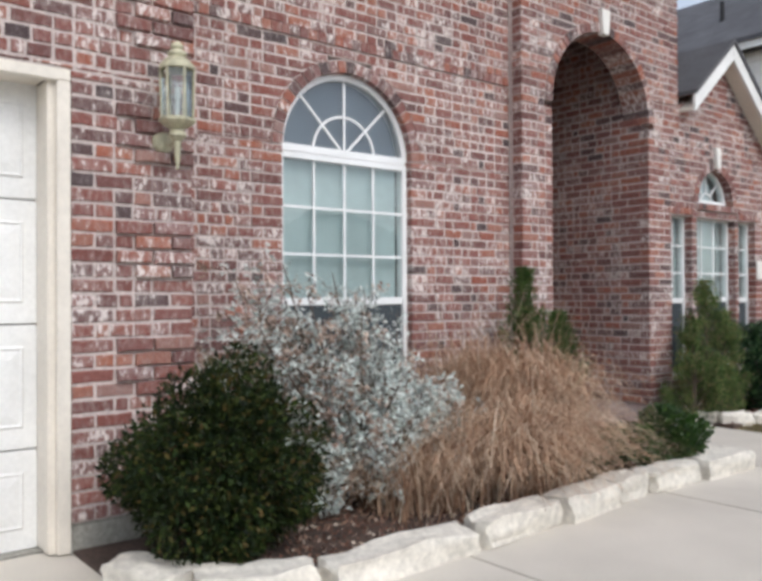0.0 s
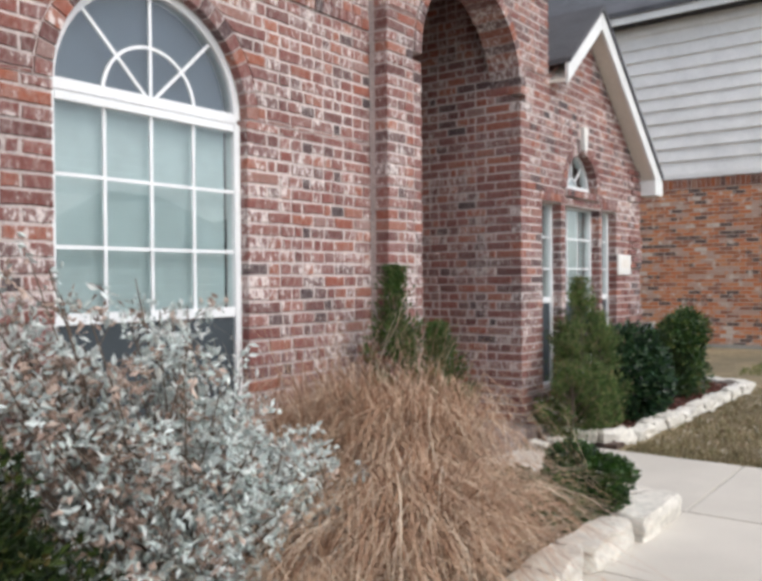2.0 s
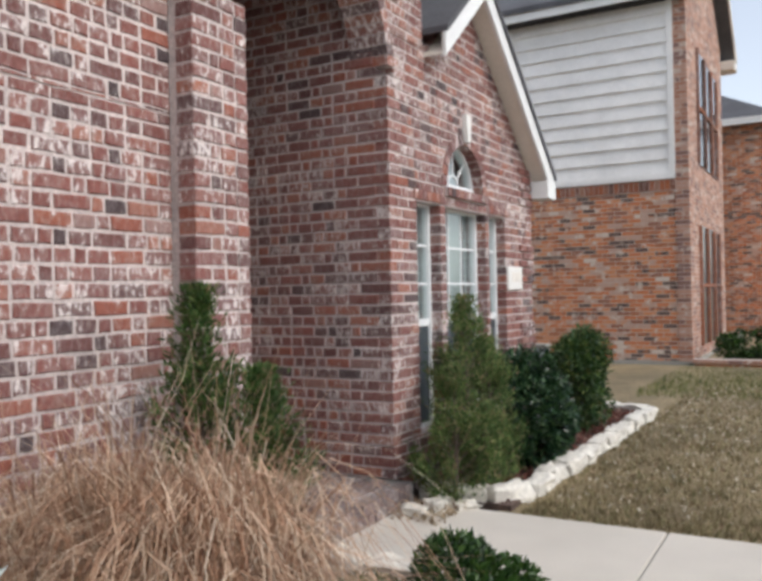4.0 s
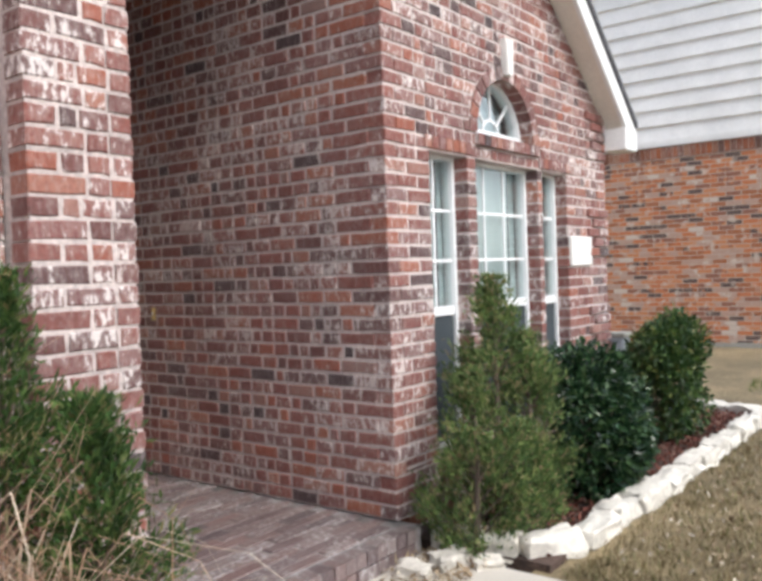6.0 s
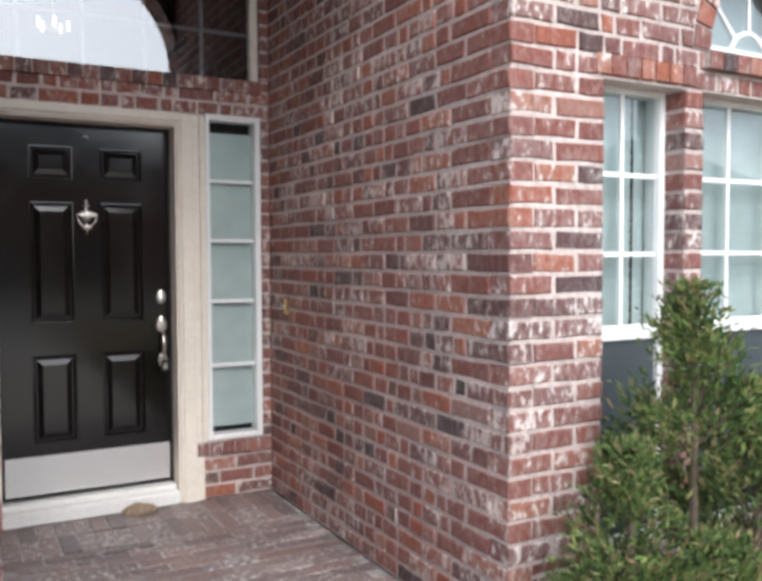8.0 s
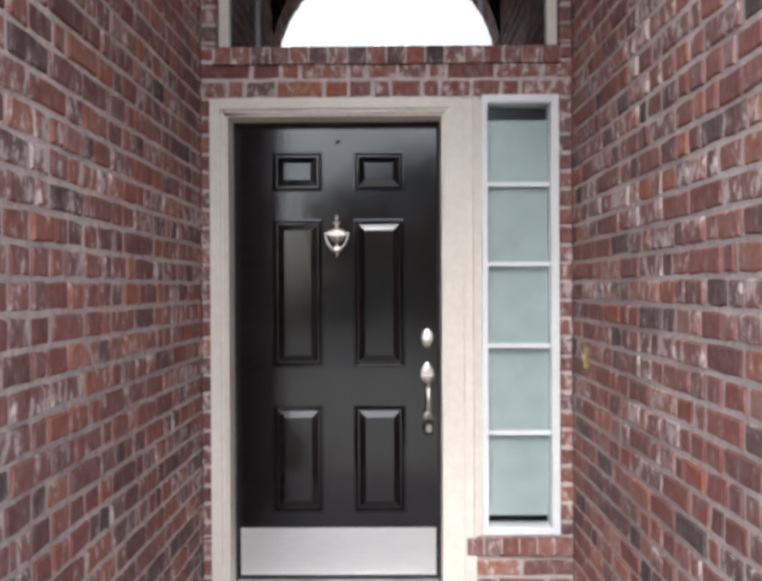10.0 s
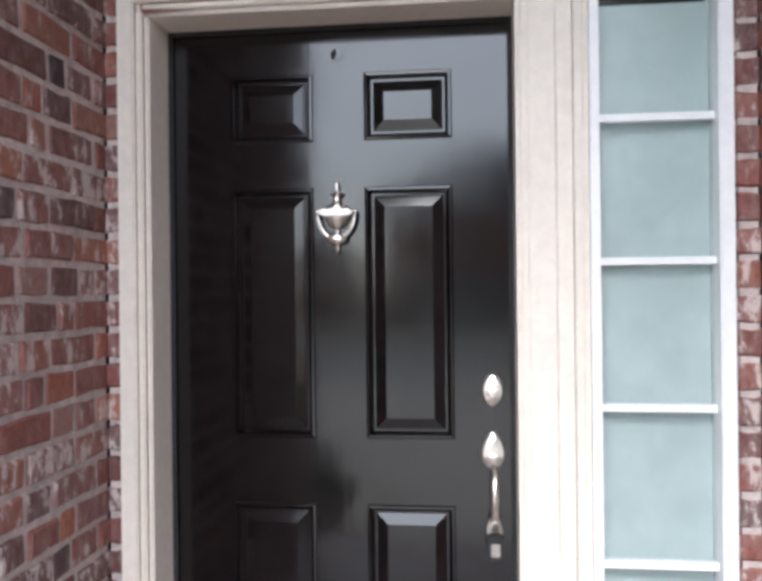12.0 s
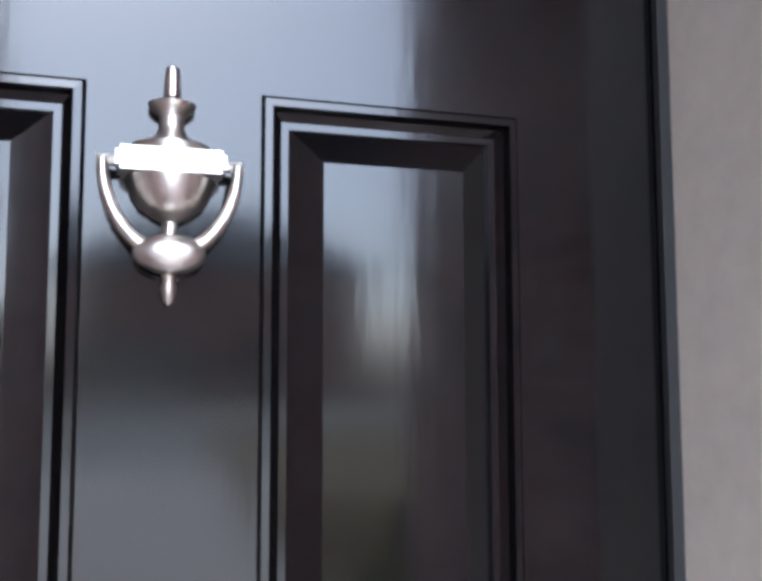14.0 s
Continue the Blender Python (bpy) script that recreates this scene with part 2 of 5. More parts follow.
class Wall:
    """An upright brick wall: origin, direction u along it and normal n; solid(z) gives the stretches of u that are wall at height z."""
    def __init__(self, name, origin, u, n, z0, z1, solid, breaks=(), thick=0.2, label="", depth=0.02, brick_top=None, alt=(0.0, 0.0),
                 singles=300, near=None, proud=None, material=None, core_top=None):
        self.name, self.o, self.u, self.n = name, Vector(origin), Vector(u), Vector(n)
        self.z0, self.z1, self.solid, self.thick, self.depth, self.alt = z0, z1, solid, thick, depth, alt
        self.breaks, self.singles, self.near, self.proud = sorted(breaks), singles, near, proud
        self.brick_top = z1 if brick_top is None else brick_top
        self.material = material or MAT_BRICK
        core = Shape()
        for a, b in self.bands():
            for (l0, l1), (r0, r1) in self.stretches(a, b):
                e = 0.006
                core.prism([(l0 + e, a), (r0 - e, a), (r1 - e, b), (l1 + e, b)], self.u, (0, 0, 1), self.n, self.o, -thick, 0.0)
        self.ob = tagged(part(name, core, MAT_MORTAR), label, "wall", kind="structure")

    def bands(self):
        cuts, z, k = [self.z0], self.z0, 0
        while z < self.z1 - 1e-6:
            z = min(self.z1, self.z0 + (k + 1) * COURSE)
            inner = [b for b in self.breaks if cuts[-1] + 0.012 < b < z - 0.012]
            cuts += inner + [z]
            k += 1
        return list(zip(cuts[:-1], cuts[1:]))

    def stretches(self, a, b):
        lo, hi = self.solid(a + 1e-4), self.solid(b - 1e-4)
        if len(lo) != len(hi):
            lo = hi = self.solid((a + b) / 2)
        return [((l0, l1), (r0, r1)) for (l0, r0), (l1, r1) in zip(lo, hi) if r0 - l0 > 0.015 or r1 - l1 > 0.015]

    def lay(self):
        """Lays the bricks on the core: whole ones near the walk are objects on shared meshes, the rest one joined mesh."""
        rng = random.Random(self.name)
        rest, whole, j = Shape(), [], JOINT / 2
        for a, b in self.bands():
            if b > self.brick_top + 1e-6:
                break
            k = int(round((a - self.z0) / COURSE - 0.3))
            for (l0, l1), (r0, r1) in self.stretches(a, b):
                odd = k % 2
                lo, hi = max(l0, l1), min(r0, r1)
                first = math.floor((lo - (LENGTH / 2 if odd else 0)) / LENGTH) * LENGTH + (LENGTH / 2 if odd else 0)
                s = [first + LENGTH * i for i in range(1 + int((hi - first) / LENGTH + 1))]
                s = [q for q in s if lo + 0.06 < q < hi - 0.06]
                ends = [None] + s + [None]
                for e in range(len(ends) - 1):
                    p0 = (l0 + self.alt[0] * odd, l1 + self.alt[0] * odd) if ends[e] is None else (ends[e] + j,) * 2
                    p1 = (r0 - self.alt[1] * (1 - odd), r1 - self.alt[1] * (1 - odd)) if ends[e + 1] is None else (ends[e + 1] - j,) * 2
                    if min(p1[0] - p0[0], p1[1] - p0[1]) < 0.02:
                        continue
                    step = self.proud(k, (p0[0] + p1[0]) / 2) if self.proud else 0.0
                    out = PROUD + rng.uniform(-0.002, 0.003) + step
                    if ends[e] is not None and ends[e + 1] is not None and abs(b - a - COURSE) < 1e-4 and step == 0.0:
                        if rng.random() < 0.60:
                            m = p0[0] + (p1[0] - p0[0]) * rng.choice((0.35, 0.5, 0.62))
                            self.cut(rest, p0, (m - j, m - j), a + j, b - j, out)
                            self.cut(rest, (m + j, m + j), p1, a + j, b - j, out + rng.uniform(-0.002, 0.002))
                        else:
                            whole.append(((p0[0] + p1[0]) / 2, (a + b) / 2, out, rng.random()))
                    else:
                        self.cut(rest, p0, p1, a + j, b - j, out)
        if self.near is not None:
            whole.sort(key=lambda w: self.near(w[0], w[1]))
        for w in whole[self.singles:]:
            h = (LENGTH - JOINT) / 2
            self.cut(rest, (w[0] - h,) * 2, (w[0] + h,) * 2, w[1] - COURSE / 2 + j, w[1] + COURSE / 2 - j, w[2])
        meshes = [self.brick_mesh(rng) for _ in range(9)]
        turn = Matrix((self.u, (0, 0, 1), self.n)).transposed().to_4x4()
        for uu, zz, out, r in whole[:self.singles]:
            ob = new("brick", meshes[int(r * 9)])
            ob.matrix_basis = Matrix.Translation(self.o + self.u * uu + Vector((0, 0, zz)) + self.n * out) @ turn
            ob.parent = self.ob
        if rest.f:
            tagged(part("brick_courses", rest, self.material, self.ob), kind="stuff")

    def cut(self, shape, p0, p1, a, b, out):
        """One cut brick with uneven, worn edges, joined into a larger mesh."""
        o, q = self.o, JIT.uniform(0.35, 0.65)
        m0, m1 = p0[0] + (p1[0] - p0[0]) * q, p0[1] + (p1[1] - p0[1]) * q
        w = [(JIT.uniform(-0.0035, 0.0035), JIT.uniform(-0.0035, 0.0035)) for _ in range(6)]
        v = []
        for d, e in ((-self.depth, 0.0), (out - 0.005, 0.0), (out, 0.005)):
            edge = ((p0[0] + e, a + e), (m0, a + e), (p1[0] - e, a + e), (p1[1] - e, b - e), (m1, b - e), (p0[1] + e, b - e))
            for (uu, zz), (du, dz) in zip(edge, w):
                v.append(o + self.u * (uu + du) + Vector((0, 0, zz + dz)) + self.n * (d + JIT.uniform(-0.0012, 0.0012)))
        shape.add(v, self.faces())

    @staticmethod
    def faces():
        return [(12, 13, 14, 15, 16, 17)] + [(q * 6 + k, q * 6 + (k + 1) % 6, q * 6 + 6 + (k + 1) % 6, q * 6 + 6 + k) for q in (0, 1) for k in range(6)]

    def brick_mesh(self, rng):
        h, t = (LENGTH - JOINT) / 2, (COURSE - JOINT) / 2
        q = rng.uniform(-0.3, 0.3)
        w = [(rng.uniform(-0.0035, 0.0035), rng.uniform(-0.0035, 0.0035)) for _ in range(6)]
        v = []
        for d, e in ((-self.depth - PROUD, 0.0), (-0.005, 0.0), (0.0, 0.005)):
            for (sx, sy), (dx, dy) in zip(((-1, -1), (q, -1), (1, -1), (1, 1), (q, 1), (-1, 1)), w):
                v.append((sx * (h - e) + dx, sy * (t - e) + dy, d + rng.uniform(-0.0012, 0.0012)))
        me = bpy.data.meshes.new("brick")
        me.from_pydata(v, [], self.faces())
        me.materials.append(self.material)
        return me


def holes(span, *gaps):
    """The stretches left of one span when the gaps are taken out."""
    out = [span]
    for g0, g1 in gaps:
        nxt = []
        for a, b in out:
            if g1 <= a or g0 >= b:
                nxt.append((a, b))
            else:
                if g0 > a:
                    nxt.append((a, g0))
                if g1 < b:
                    nxt.append((g1, b))
        out = nxt
    return out


def arch_gap(z, y0, y1, bottom, spring, extra=0.0):
    """The gap of an arched opening at height z; extra widens the round part for a ring of bricks."""
    r, c = (y1 - y0) / 2, (y0 + y1) / 2
    if bottom <= z < spring:
        return [(y0, y1)]
    d = z - spring
    if 0 <= d < r + extra:
        w = math.sqrt(max((r + extra) ** 2 - d * d, 1e-6))
        return [(c - w, c + w)]
    return []


# plan: the house front faces +x
TX, FX, GX = 2.405, 2.25, 3.0            # entry front, window front, garage front
AL, AR, AB = -0.115, 1.45, 0.14          # entry recess: side walls and back wall
WIN = (-2.92, -1.70, 0.33, 2.238)       # big window: y0, y1, sill, spring
ARC = (AL, AR, GROUND, 2.94)            # entry arch
GW = ((1.870, 2.285), (2.388, 3.250), (3.315, 3.735))
G_SILL, G_HEAD = 0.265, 2.03
GA = (2.415, 3.195, 2.18, 2.18)           # little arched window in the gable
PEAK_Y, PEAK_Z, PITCH, END_Y, TOWER_R = 2.87, 3.91, 0.84, 4.50, 2.02
NOTCH = -0.53                           # where the window front meets the entry front
RING = 0.095


def toothed(z):
    """Whether the course at height z belongs to the front at the corners of the entry; the others run through from the side."""
    return int(math.floor((z - GROUND) / COURSE)) % 2 == 0


def solid_side(z):
    return [(AB, TX + 0.004 if z < ARC[3] and not toothed(z) else TX - 0.108)]


def solid_front(z):
    return holes((-4.0, NOTCH), *arch_gap(z, *WIN, RING))


def solid_entry(z):
    right = min(END_Y, PEAK_Y + (PEAK_Z - z) / PITCH)
    spans = [(NOTCH, right)] if z < PEAK_Z - (PEAK_Y - TOWER_R) * PITCH else [(NOTCH, TOWER_R)]
    if len(spans) == 1 and spans[0][1] == TOWER_R and z < PEAK_Z - 0.01:
        spans.append((PEAK_Y - (PEAK_Z - z) / PITCH, right))
    e = 0.0 if z > ARC[3] or toothed(z) else 0.105
    gaps = [(a - e, b + e) for a, b in arch_gap(z, *ARC, RING)] + arch_gap(z, *GA, RING)
    if G_SILL <= z < G_HEAD:
        gaps += list(GW)
    return [t for s in spans for t in holes(s, *gaps)]


def solid_back(z):
    gaps = []
    if z < 2.17:
        gaps.append((-0.072, 1.0))
    if 0.33 <= z < 2.19:
        gaps.append((0.99, 1.395))
    if 2.39 <= z < 3.6:
        gaps.append((-0.045, 1.395))
    return holes((AL, AR), *gaps)


def solid_garage(z):
    return holes((-9.0, -3.97), (-8.4, -4.63)) if z < 2.30 else [(-9.0, -3.97)]


wall_front = Wall("wall_front", (FX, 0, 0), (0, 1, 0), (1, 0, 0), GROUND, 6.2, solid_front, (WIN[2], WIN[3]), 0.2,
                  "tumbled red brick wall with white mortar", depth=0.09, brick_top=5.0, near=lambda u, z: abs(u + 1.2) + abs(z - 1.6))
wall_entry = Wall("wall_entry", (TX, 0, 0), (0, 1, 0), (1, 0, 0), GROUND, 6.2, solid_entry, (G_SILL, G_HEAD, 2.18, 2.94, PEAK_Z - (PEAK_Y - TOWER_R) * PITCH), 0.30,
                  "red brick entry front with arch and gable", depth=0.105, brick_top=5.0, alt=(0.0, 0.0),
                  near=lambda u, z: abs(u - 2.0) + abs(z - 1.5),
                  proud=lambda k, u: 0.02 if u > END_Y - (0.36 if (k // 5) % 2 == 0 else 0.16) and (k // 5) % 2 == 0 else 0.0)
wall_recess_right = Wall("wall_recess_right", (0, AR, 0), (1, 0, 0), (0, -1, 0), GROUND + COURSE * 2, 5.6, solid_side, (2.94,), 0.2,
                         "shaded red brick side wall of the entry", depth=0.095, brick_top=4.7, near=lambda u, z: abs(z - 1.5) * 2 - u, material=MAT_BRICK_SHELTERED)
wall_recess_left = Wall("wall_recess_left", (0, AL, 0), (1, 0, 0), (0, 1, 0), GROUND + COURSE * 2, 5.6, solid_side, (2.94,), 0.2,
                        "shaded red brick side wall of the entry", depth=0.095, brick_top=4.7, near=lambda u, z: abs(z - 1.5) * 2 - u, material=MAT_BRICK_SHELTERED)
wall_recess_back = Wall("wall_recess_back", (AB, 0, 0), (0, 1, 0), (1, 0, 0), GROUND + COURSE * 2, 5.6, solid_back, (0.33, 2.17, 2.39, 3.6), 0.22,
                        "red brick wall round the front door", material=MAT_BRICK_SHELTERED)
wall_garage = Wall("wall_garage", (GX, 0, 0), (0, 1, 0), (1, 0, 0), GROUND + 0.155, 6.2, solid_garage, (2.30,), 0.2,
                   "red brick garage wall with raised quoins", brick_top=4.0,
                   proud=lambda k, u: 0.024 if u > -4.36 and (k // 4) % 2 == 0 else 0.0)

# ---------------------------------------------------------------- more materials
def glass_material(name, tint, strength, rough=0.015):
    m, nt, p = nodes(name)
    nt.nodes.remove(p)
    tr, gl, mx, fr = (nt.nodes.new(k) for k in ("ShaderNodeBsdfTransparent", "ShaderNodeBsdfGlossy", "ShaderNodeMixShader", "ShaderNodeFresnel"))
    tr.inputs[0].default_value, gl.inputs["Roughness"].default_value = (*tint, 1), rough
    fr.inputs[0].default_value = 1.5
    f = math_node(nt, "MINIMUM", math_node(nt, "MULTIPLY", fr.outputs[0], strength), 1.0)
    wav = tex_noise(nt, 1.6, 1, 0.5, place(nt))
    b = nt.nodes.new("ShaderNodeBump")
    b.inputs["Strength"].default_value, b.inputs["Distance"].default_value = 0.05, 0.02
    nt.links.new(wav, b.inputs["Height"])
    nt.links.new(b.outputs[0], gl.inputs["Normal"])
    nt.links.new(f, mx.inputs[0])
    nt.links.new(tr.outputs[0], mx.inputs[1])
    nt.links.new(gl.outputs[0], mx.inputs[2])
    nt.links.new(mx.outputs[0], nt.nodes["Material Output"].inputs[0])
    return m


def glowing(name, colour, power):
    m, nt, p = nodes(name)
    p.inputs["Emission Color"].default_value = (*colour, 1)
    p.inputs["Emission Strength"].default_value = power
    return m


def door_paint():
    m, nt, p = nodes("black_gloss_door_paint")
    p.inputs["Base Color"].default_value = (0.0025, 0.0025, 0.003, 1)
    pos = place(nt)
    nt.links.new(ramp(nt, [(0.35, (0.09,) * 3), (0.75, (0.165,) * 3)], tex_noise(nt, 5, 4, 0.6, pos)), p.inputs["Roughness"])
    p.inputs["Specular IOR Level"].default_value = 0.6
    bump(nt, p, tex_noise(nt, 9, 3, 0.6, place(nt, (1, 3.0, 0.4))), 0.05, 0.004)
    return m


def metal(name, colour, rough, streak=None):
    m, nt, p = nodes(name)
    n = tex_noise(nt, 40, 4, 0.6, place(nt, streak) if streak else place(nt))
    nt.links.new(mix(nt, colour, ramp(nt, [(0.3, (0.75,) * 3), (0.7, (1.1,) * 3)], n), 1.0, "MULTIPLY"), p.inputs["Base Color"])
    p.inputs["Metallic"].default_value = 1.0
    nt.links.new(ramp(nt, [(0.3, (rough * 0.8,) * 3), (0.7, (rough * 1.25,) * 3)], n), p.inputs["Roughness"])
    return m


MAT_GLASS = glass_material("window_glass", (0.86, 0.93, 0.92), 2.6)
MAT_GLASS_SIDE = glass_material("obscure_sidelight_glass", (0.88, 0.93, 0.92), 1.0, 0.25)
MAT_GLASS_DARK = glass_material("dark_entry_glass", (0.5, 0.52, 0.55), 7.5)
MAT_BLIND = plain("closed_pale_blind", (0.60, 0.68, 0.69), 0.8, grain=12, amount=0.06, relief=0.0)
MAT_FROST = plain("frosted_blue_shade", (0.50, 0.55, 0.545), 0.7, grain=10, amount=0.10, relief=0.0)
MAT_SHADE = plain("grey_blue_shade", (0.13, 0.16, 0.21), 0.8, grain=8, amount=0.12, relief=0.0)
MAT_SCREEN = plain("dark_insect_screen", (0.055, 0.07, 0.08), 0.7, grain=200, amount=0.3, relief=0.0)
MAT_DOOR = door_paint()
MAT_KICK = metal("brushed_kick_plate", (0.88, 0.88, 0.87), 0.42, (1, 0.3, 60))
MAT_NICKEL = metal("satin_nickel", (0.80, 0.76, 0.70), 0.34)
MAT_LANTERN = plain("aged_cream_brass", (0.60, 0.57, 0.40), 0.5, 0.15, grain=30, amount=0.3, relief=0.1)
MAT_BRASS = metal("brass", (0.75, 0.58, 0.25), 0.3)
MAT_KEYSTONE = plain("white_cast_stone", (0.78, 0.76, 0.72), 0.85, grain=60, amount=0.12, relief=0.2)
MAT_PAVER = brick_material("worn_porch_brick", [(0.0, (0.11, 0.085, 0.088)), (0.3, (0.165, 0.12, 0.12)), (0.6, (0.20, 0.155, 0.15)), (0.85, (0.21, 0.14, 0.13)), (1.0, (0.25, 0.215, 0.21))], 0.6, (0.54, 0.51, 0.50), 0.5)
MAT_GROUT = plain("stained_porch_mortar", (0.46, 0.43, 0.415), 0.9, grain=9, amount=0.75, relief=0.3, big=2.5)
MAT_TURF = plain("dormant_lawn_soil", (0.29, 0.225, 0.125), 1.0, grain=35, amount=0.6, relief=0.8, big=0.7)
MAT_BARK = plain("grey_brown_twig", (0.16, 0.12, 0.09), 0.9, grain=60, amount=0.4, relief=0.4)
MAT_ROCK = plain("brown_stone", (0.28, 0.21, 0.15), 0.9, grain=40, amount=0.4, relief=0.5)
LEAF_BOX = leafy("dark_boxwood_leaf", [(0.0, (0.004, 0.010, 0.003)), (0.5, (0.014, 0.028, 0.007)), (0.85, (0.045, 0.065, 0.014)), (1.0, (0.10, 0.065, 0.022))], 0.5, 0.1, 0.16)
LEAF_SMALL = leafy("glossy_green_leaf", [(0.0, (0.010, 0.030, 0.007)), (0.5, (0.026, 0.072, 0.013)), (1.0, (0.07, 0.13, 0.026))], 0.35)
LEAF_SAGE = leafy("silver_sage_leaf", [(0.0, (0.46, 0.53, 0.50)), (0.5, (0.68, 0.74, 0.71)), (0.9, (0.84, 0.87, 0.84)), (1.0, (0.54, 0.53, 0.47))], 0.8, 0.3)
LEAF_DRY = leafy("dry_pink_brown_sage_leaf", [(0.0, (0.30, 0.21, 0.17)), (0.6, (0.50, 0.38, 0.31)), (1.0, (0.66, 0.54, 0.46))], 0.9, 0.3)
LEAF_CEDAR = leafy("green_cedar_spray", [(0.0, (0.02, 0.05, 0.012)), (0.5, (0.055, 0.125, 0.025)), (0.85, (0.13, 0.19, 0.05)), (1.0, (0.22, 0.17, 0.08))], 0.7, 0.3)
LEAF_JUN = leafy("yellow_green_cypress_spray", [(0.0, (0.03, 0.065, 0.02)), (0.4, (0.10, 0.17, 0.05)), (0.75, (0.21, 0.28, 0.085)), (1.0, (0.32, 0.22, 0.13))], 0.75, 0.3)
LEAF_HOLLY = leafy("dark_holly_leaf", [(0.0, (0.008, 0.022, 0.012)), (0.5, (0.02, 0.055, 0.022)), (0.9, (0.05, 0.10, 0.035)), (1.0, (0.10, 0.16, 0.06))], 0.22, 0.15)
LEAF_MID = leafy("mid_green_leaf", [(0.0, (0.012, 0.035, 0.010)), (0.5, (0.035, 0.085, 0.022)), (0.85, (0.09, 0.15, 0.035)), (1.0, (0.20, 0.19, 0.06))], 0.4)
RED_MULCH = leafy("red_dyed_mulch", [(0.0, (0.05, 0.018, 0.015)), (0.5, (0.16, 0.055, 0.04)), (0.85, (0.27, 0.11, 0.08)), (1.0, (0.45, 0.30, 0.24))], 0.95, 0.05)
BLADE_DRY = leafy("dry_tan_grass", [(0.0, (0.22, 0.11, 0.065)), (0.3, (0.46, 0.28, 0.18)), (0.7, (0.66, 0.48, 0.34)), (1.0, (0.82, 0.72, 0.57))], 0.7, 0.3)
BLADE_LAWN = leafy("dormant_lawn_blade", [(0.0, (0.09, 0.08, 0.035)), (0.4, (0.26, 0.20, 0.11)), (0.8, (0.46, 0.38, 0.24)), (1.0, (0.14, 0.17, 0.05))], 0.8, 0.3)
MULCH = leafy("dry_litter", [(0.0, (0.08, 0.04, 0.03)), (0.4, (0.20, 0.10, 0.07)), (0.8, (0.34, 0.22, 0.16)), (1.0, (0.60, 0.52, 0.44))], 0.95, 0.05)

# ---------------------------------------------------------------- ground
tagged(part("ground", Shape().box(-400, 400, -400, 400, -1.0, GROUND - 0.06), MAT_TURF), "dormant brown lawn reaching to the street", "ground", kind="structure")
tagged(part("flower_bed", Shape().box(FX, 4.12, -4.62, 0.06, -0.9, GROUND + 0.02), MAT_SOIL), "mulched flower bed in front of the house", "bed", kind="structure")
tagged(part("side_bed", Shape().box(TX, 3.2, 1.62, 6.2, -0.9, GROUND + 0.02), MAT_SOIL), "mulched bed under the gable windows", "bed", kind="structure")
lawn = Shape()
NX, NY = 30, 40
for i in range(NX + 1):
    for k in range(NY + 1):
        x, y = 3.12 + 11 * (i / NX) ** 1.3, 1.56 + 16 * (k / NY) ** 1.3
        lawn.v.append((x, y, GROUND - 0.012 - 0.011 * max(0.0, y - 3) + 0.02 * noise.noise((x * 1.7, y * 1.7, 0))))
lawn.f = [(i * (NY + 1) + k, (i + 1) * (NY + 1) + k, (i + 1) * (NY + 1) + k + 1, i * (NY + 1) + k + 1) for i in range(NX) for k in range(NY)]
tagged(part("lawn", lawn, MAT_TURF, smooth=True), "patchy dormant front lawn", "lawn", kind="structure")

drive = tagged(part("driveway", Shape().box(2.0, 18, -20, 1.54, -0.8, GROUND - 0.012), MAT_FOUND), "pale concrete driveway and walk", "driveway", kind="structure")
def slab(x0, x1, y0, y1):
    part("concrete_slab", Shape().box(x0 + 0.006, x1 - 0.006, y0 + 0.006, y1 - 0.006, -0.3, GROUND), MAT_CONC, drive, bevel=0.006)
for ya, yb in ((-9.0, -6.9), (-6.9, -5.0), (-5.0, -3.1), (-3.1, -1.2), (-1.2, 0.06), (0.06, 1.54)):
    for xa, xb in ((4.23 if ya > -0.5 else 3.9, 5.9), (5.9, 8.2), (8.2, 12.0)):
        slab(xa, xb, ya, yb)
slab(2.52, 4.23, 0.06, 1.54)
slab(2.86, 3.9, -6.9, -4.5)
slab(2.86, 3.9, -9.0, -6.9)

# porch: bricks laid flat
porch = tagged(part("porch_floor", Shape().box(AB - 0.3, 2.52, AL - 0.05, AR + 0.05, -0.5, -0.007), MAT_GROUT), "worn brick porch floor", "floor", kind="structure")
rng = random.Random(5)
pav = []
for _ in range(4):
    w, l = 0.038, 0.118
    v = []
    for d, e in ((-0.03, 0), (-0.003, 0), (0.0, 0.004)):
        for sx, sy in ((-1, -1), (1, -1), (1, 1), (-1, 1)):
            v.append((sx * (w - e) + rng.uniform(-0.002, 0.002), sy * (l - e) + rng.uniform(-0.003, 0.003), d + rng.uniform(-0.001, 0.001)))
    me = bpy.data.meshes.new("paver")
    me.from_pydata(v, [], [(8, 9, 10, 11)] + [(q * 4 + k, q * 4 + (k + 1) % 4, q * 4 + 4 + (k + 1) % 4, q * 4 + 4 + k) for q in (0, 1) for k in range(4)])
    me.materials.append(MAT_PAVER)
    pav.append(me)
def paver(x, y, turn=0.0):
    ob = new("paver", pav[rng.randrange(4)])
    ob.matrix_basis = pose(x, y, rng.uniform(-0.003, 0.003), rng.uniform(-0.4, 0.4), rng.uniform(-0.4, 0.4), turn + rng.uniform(-0.8, 0.8))
    ob.parent = porch


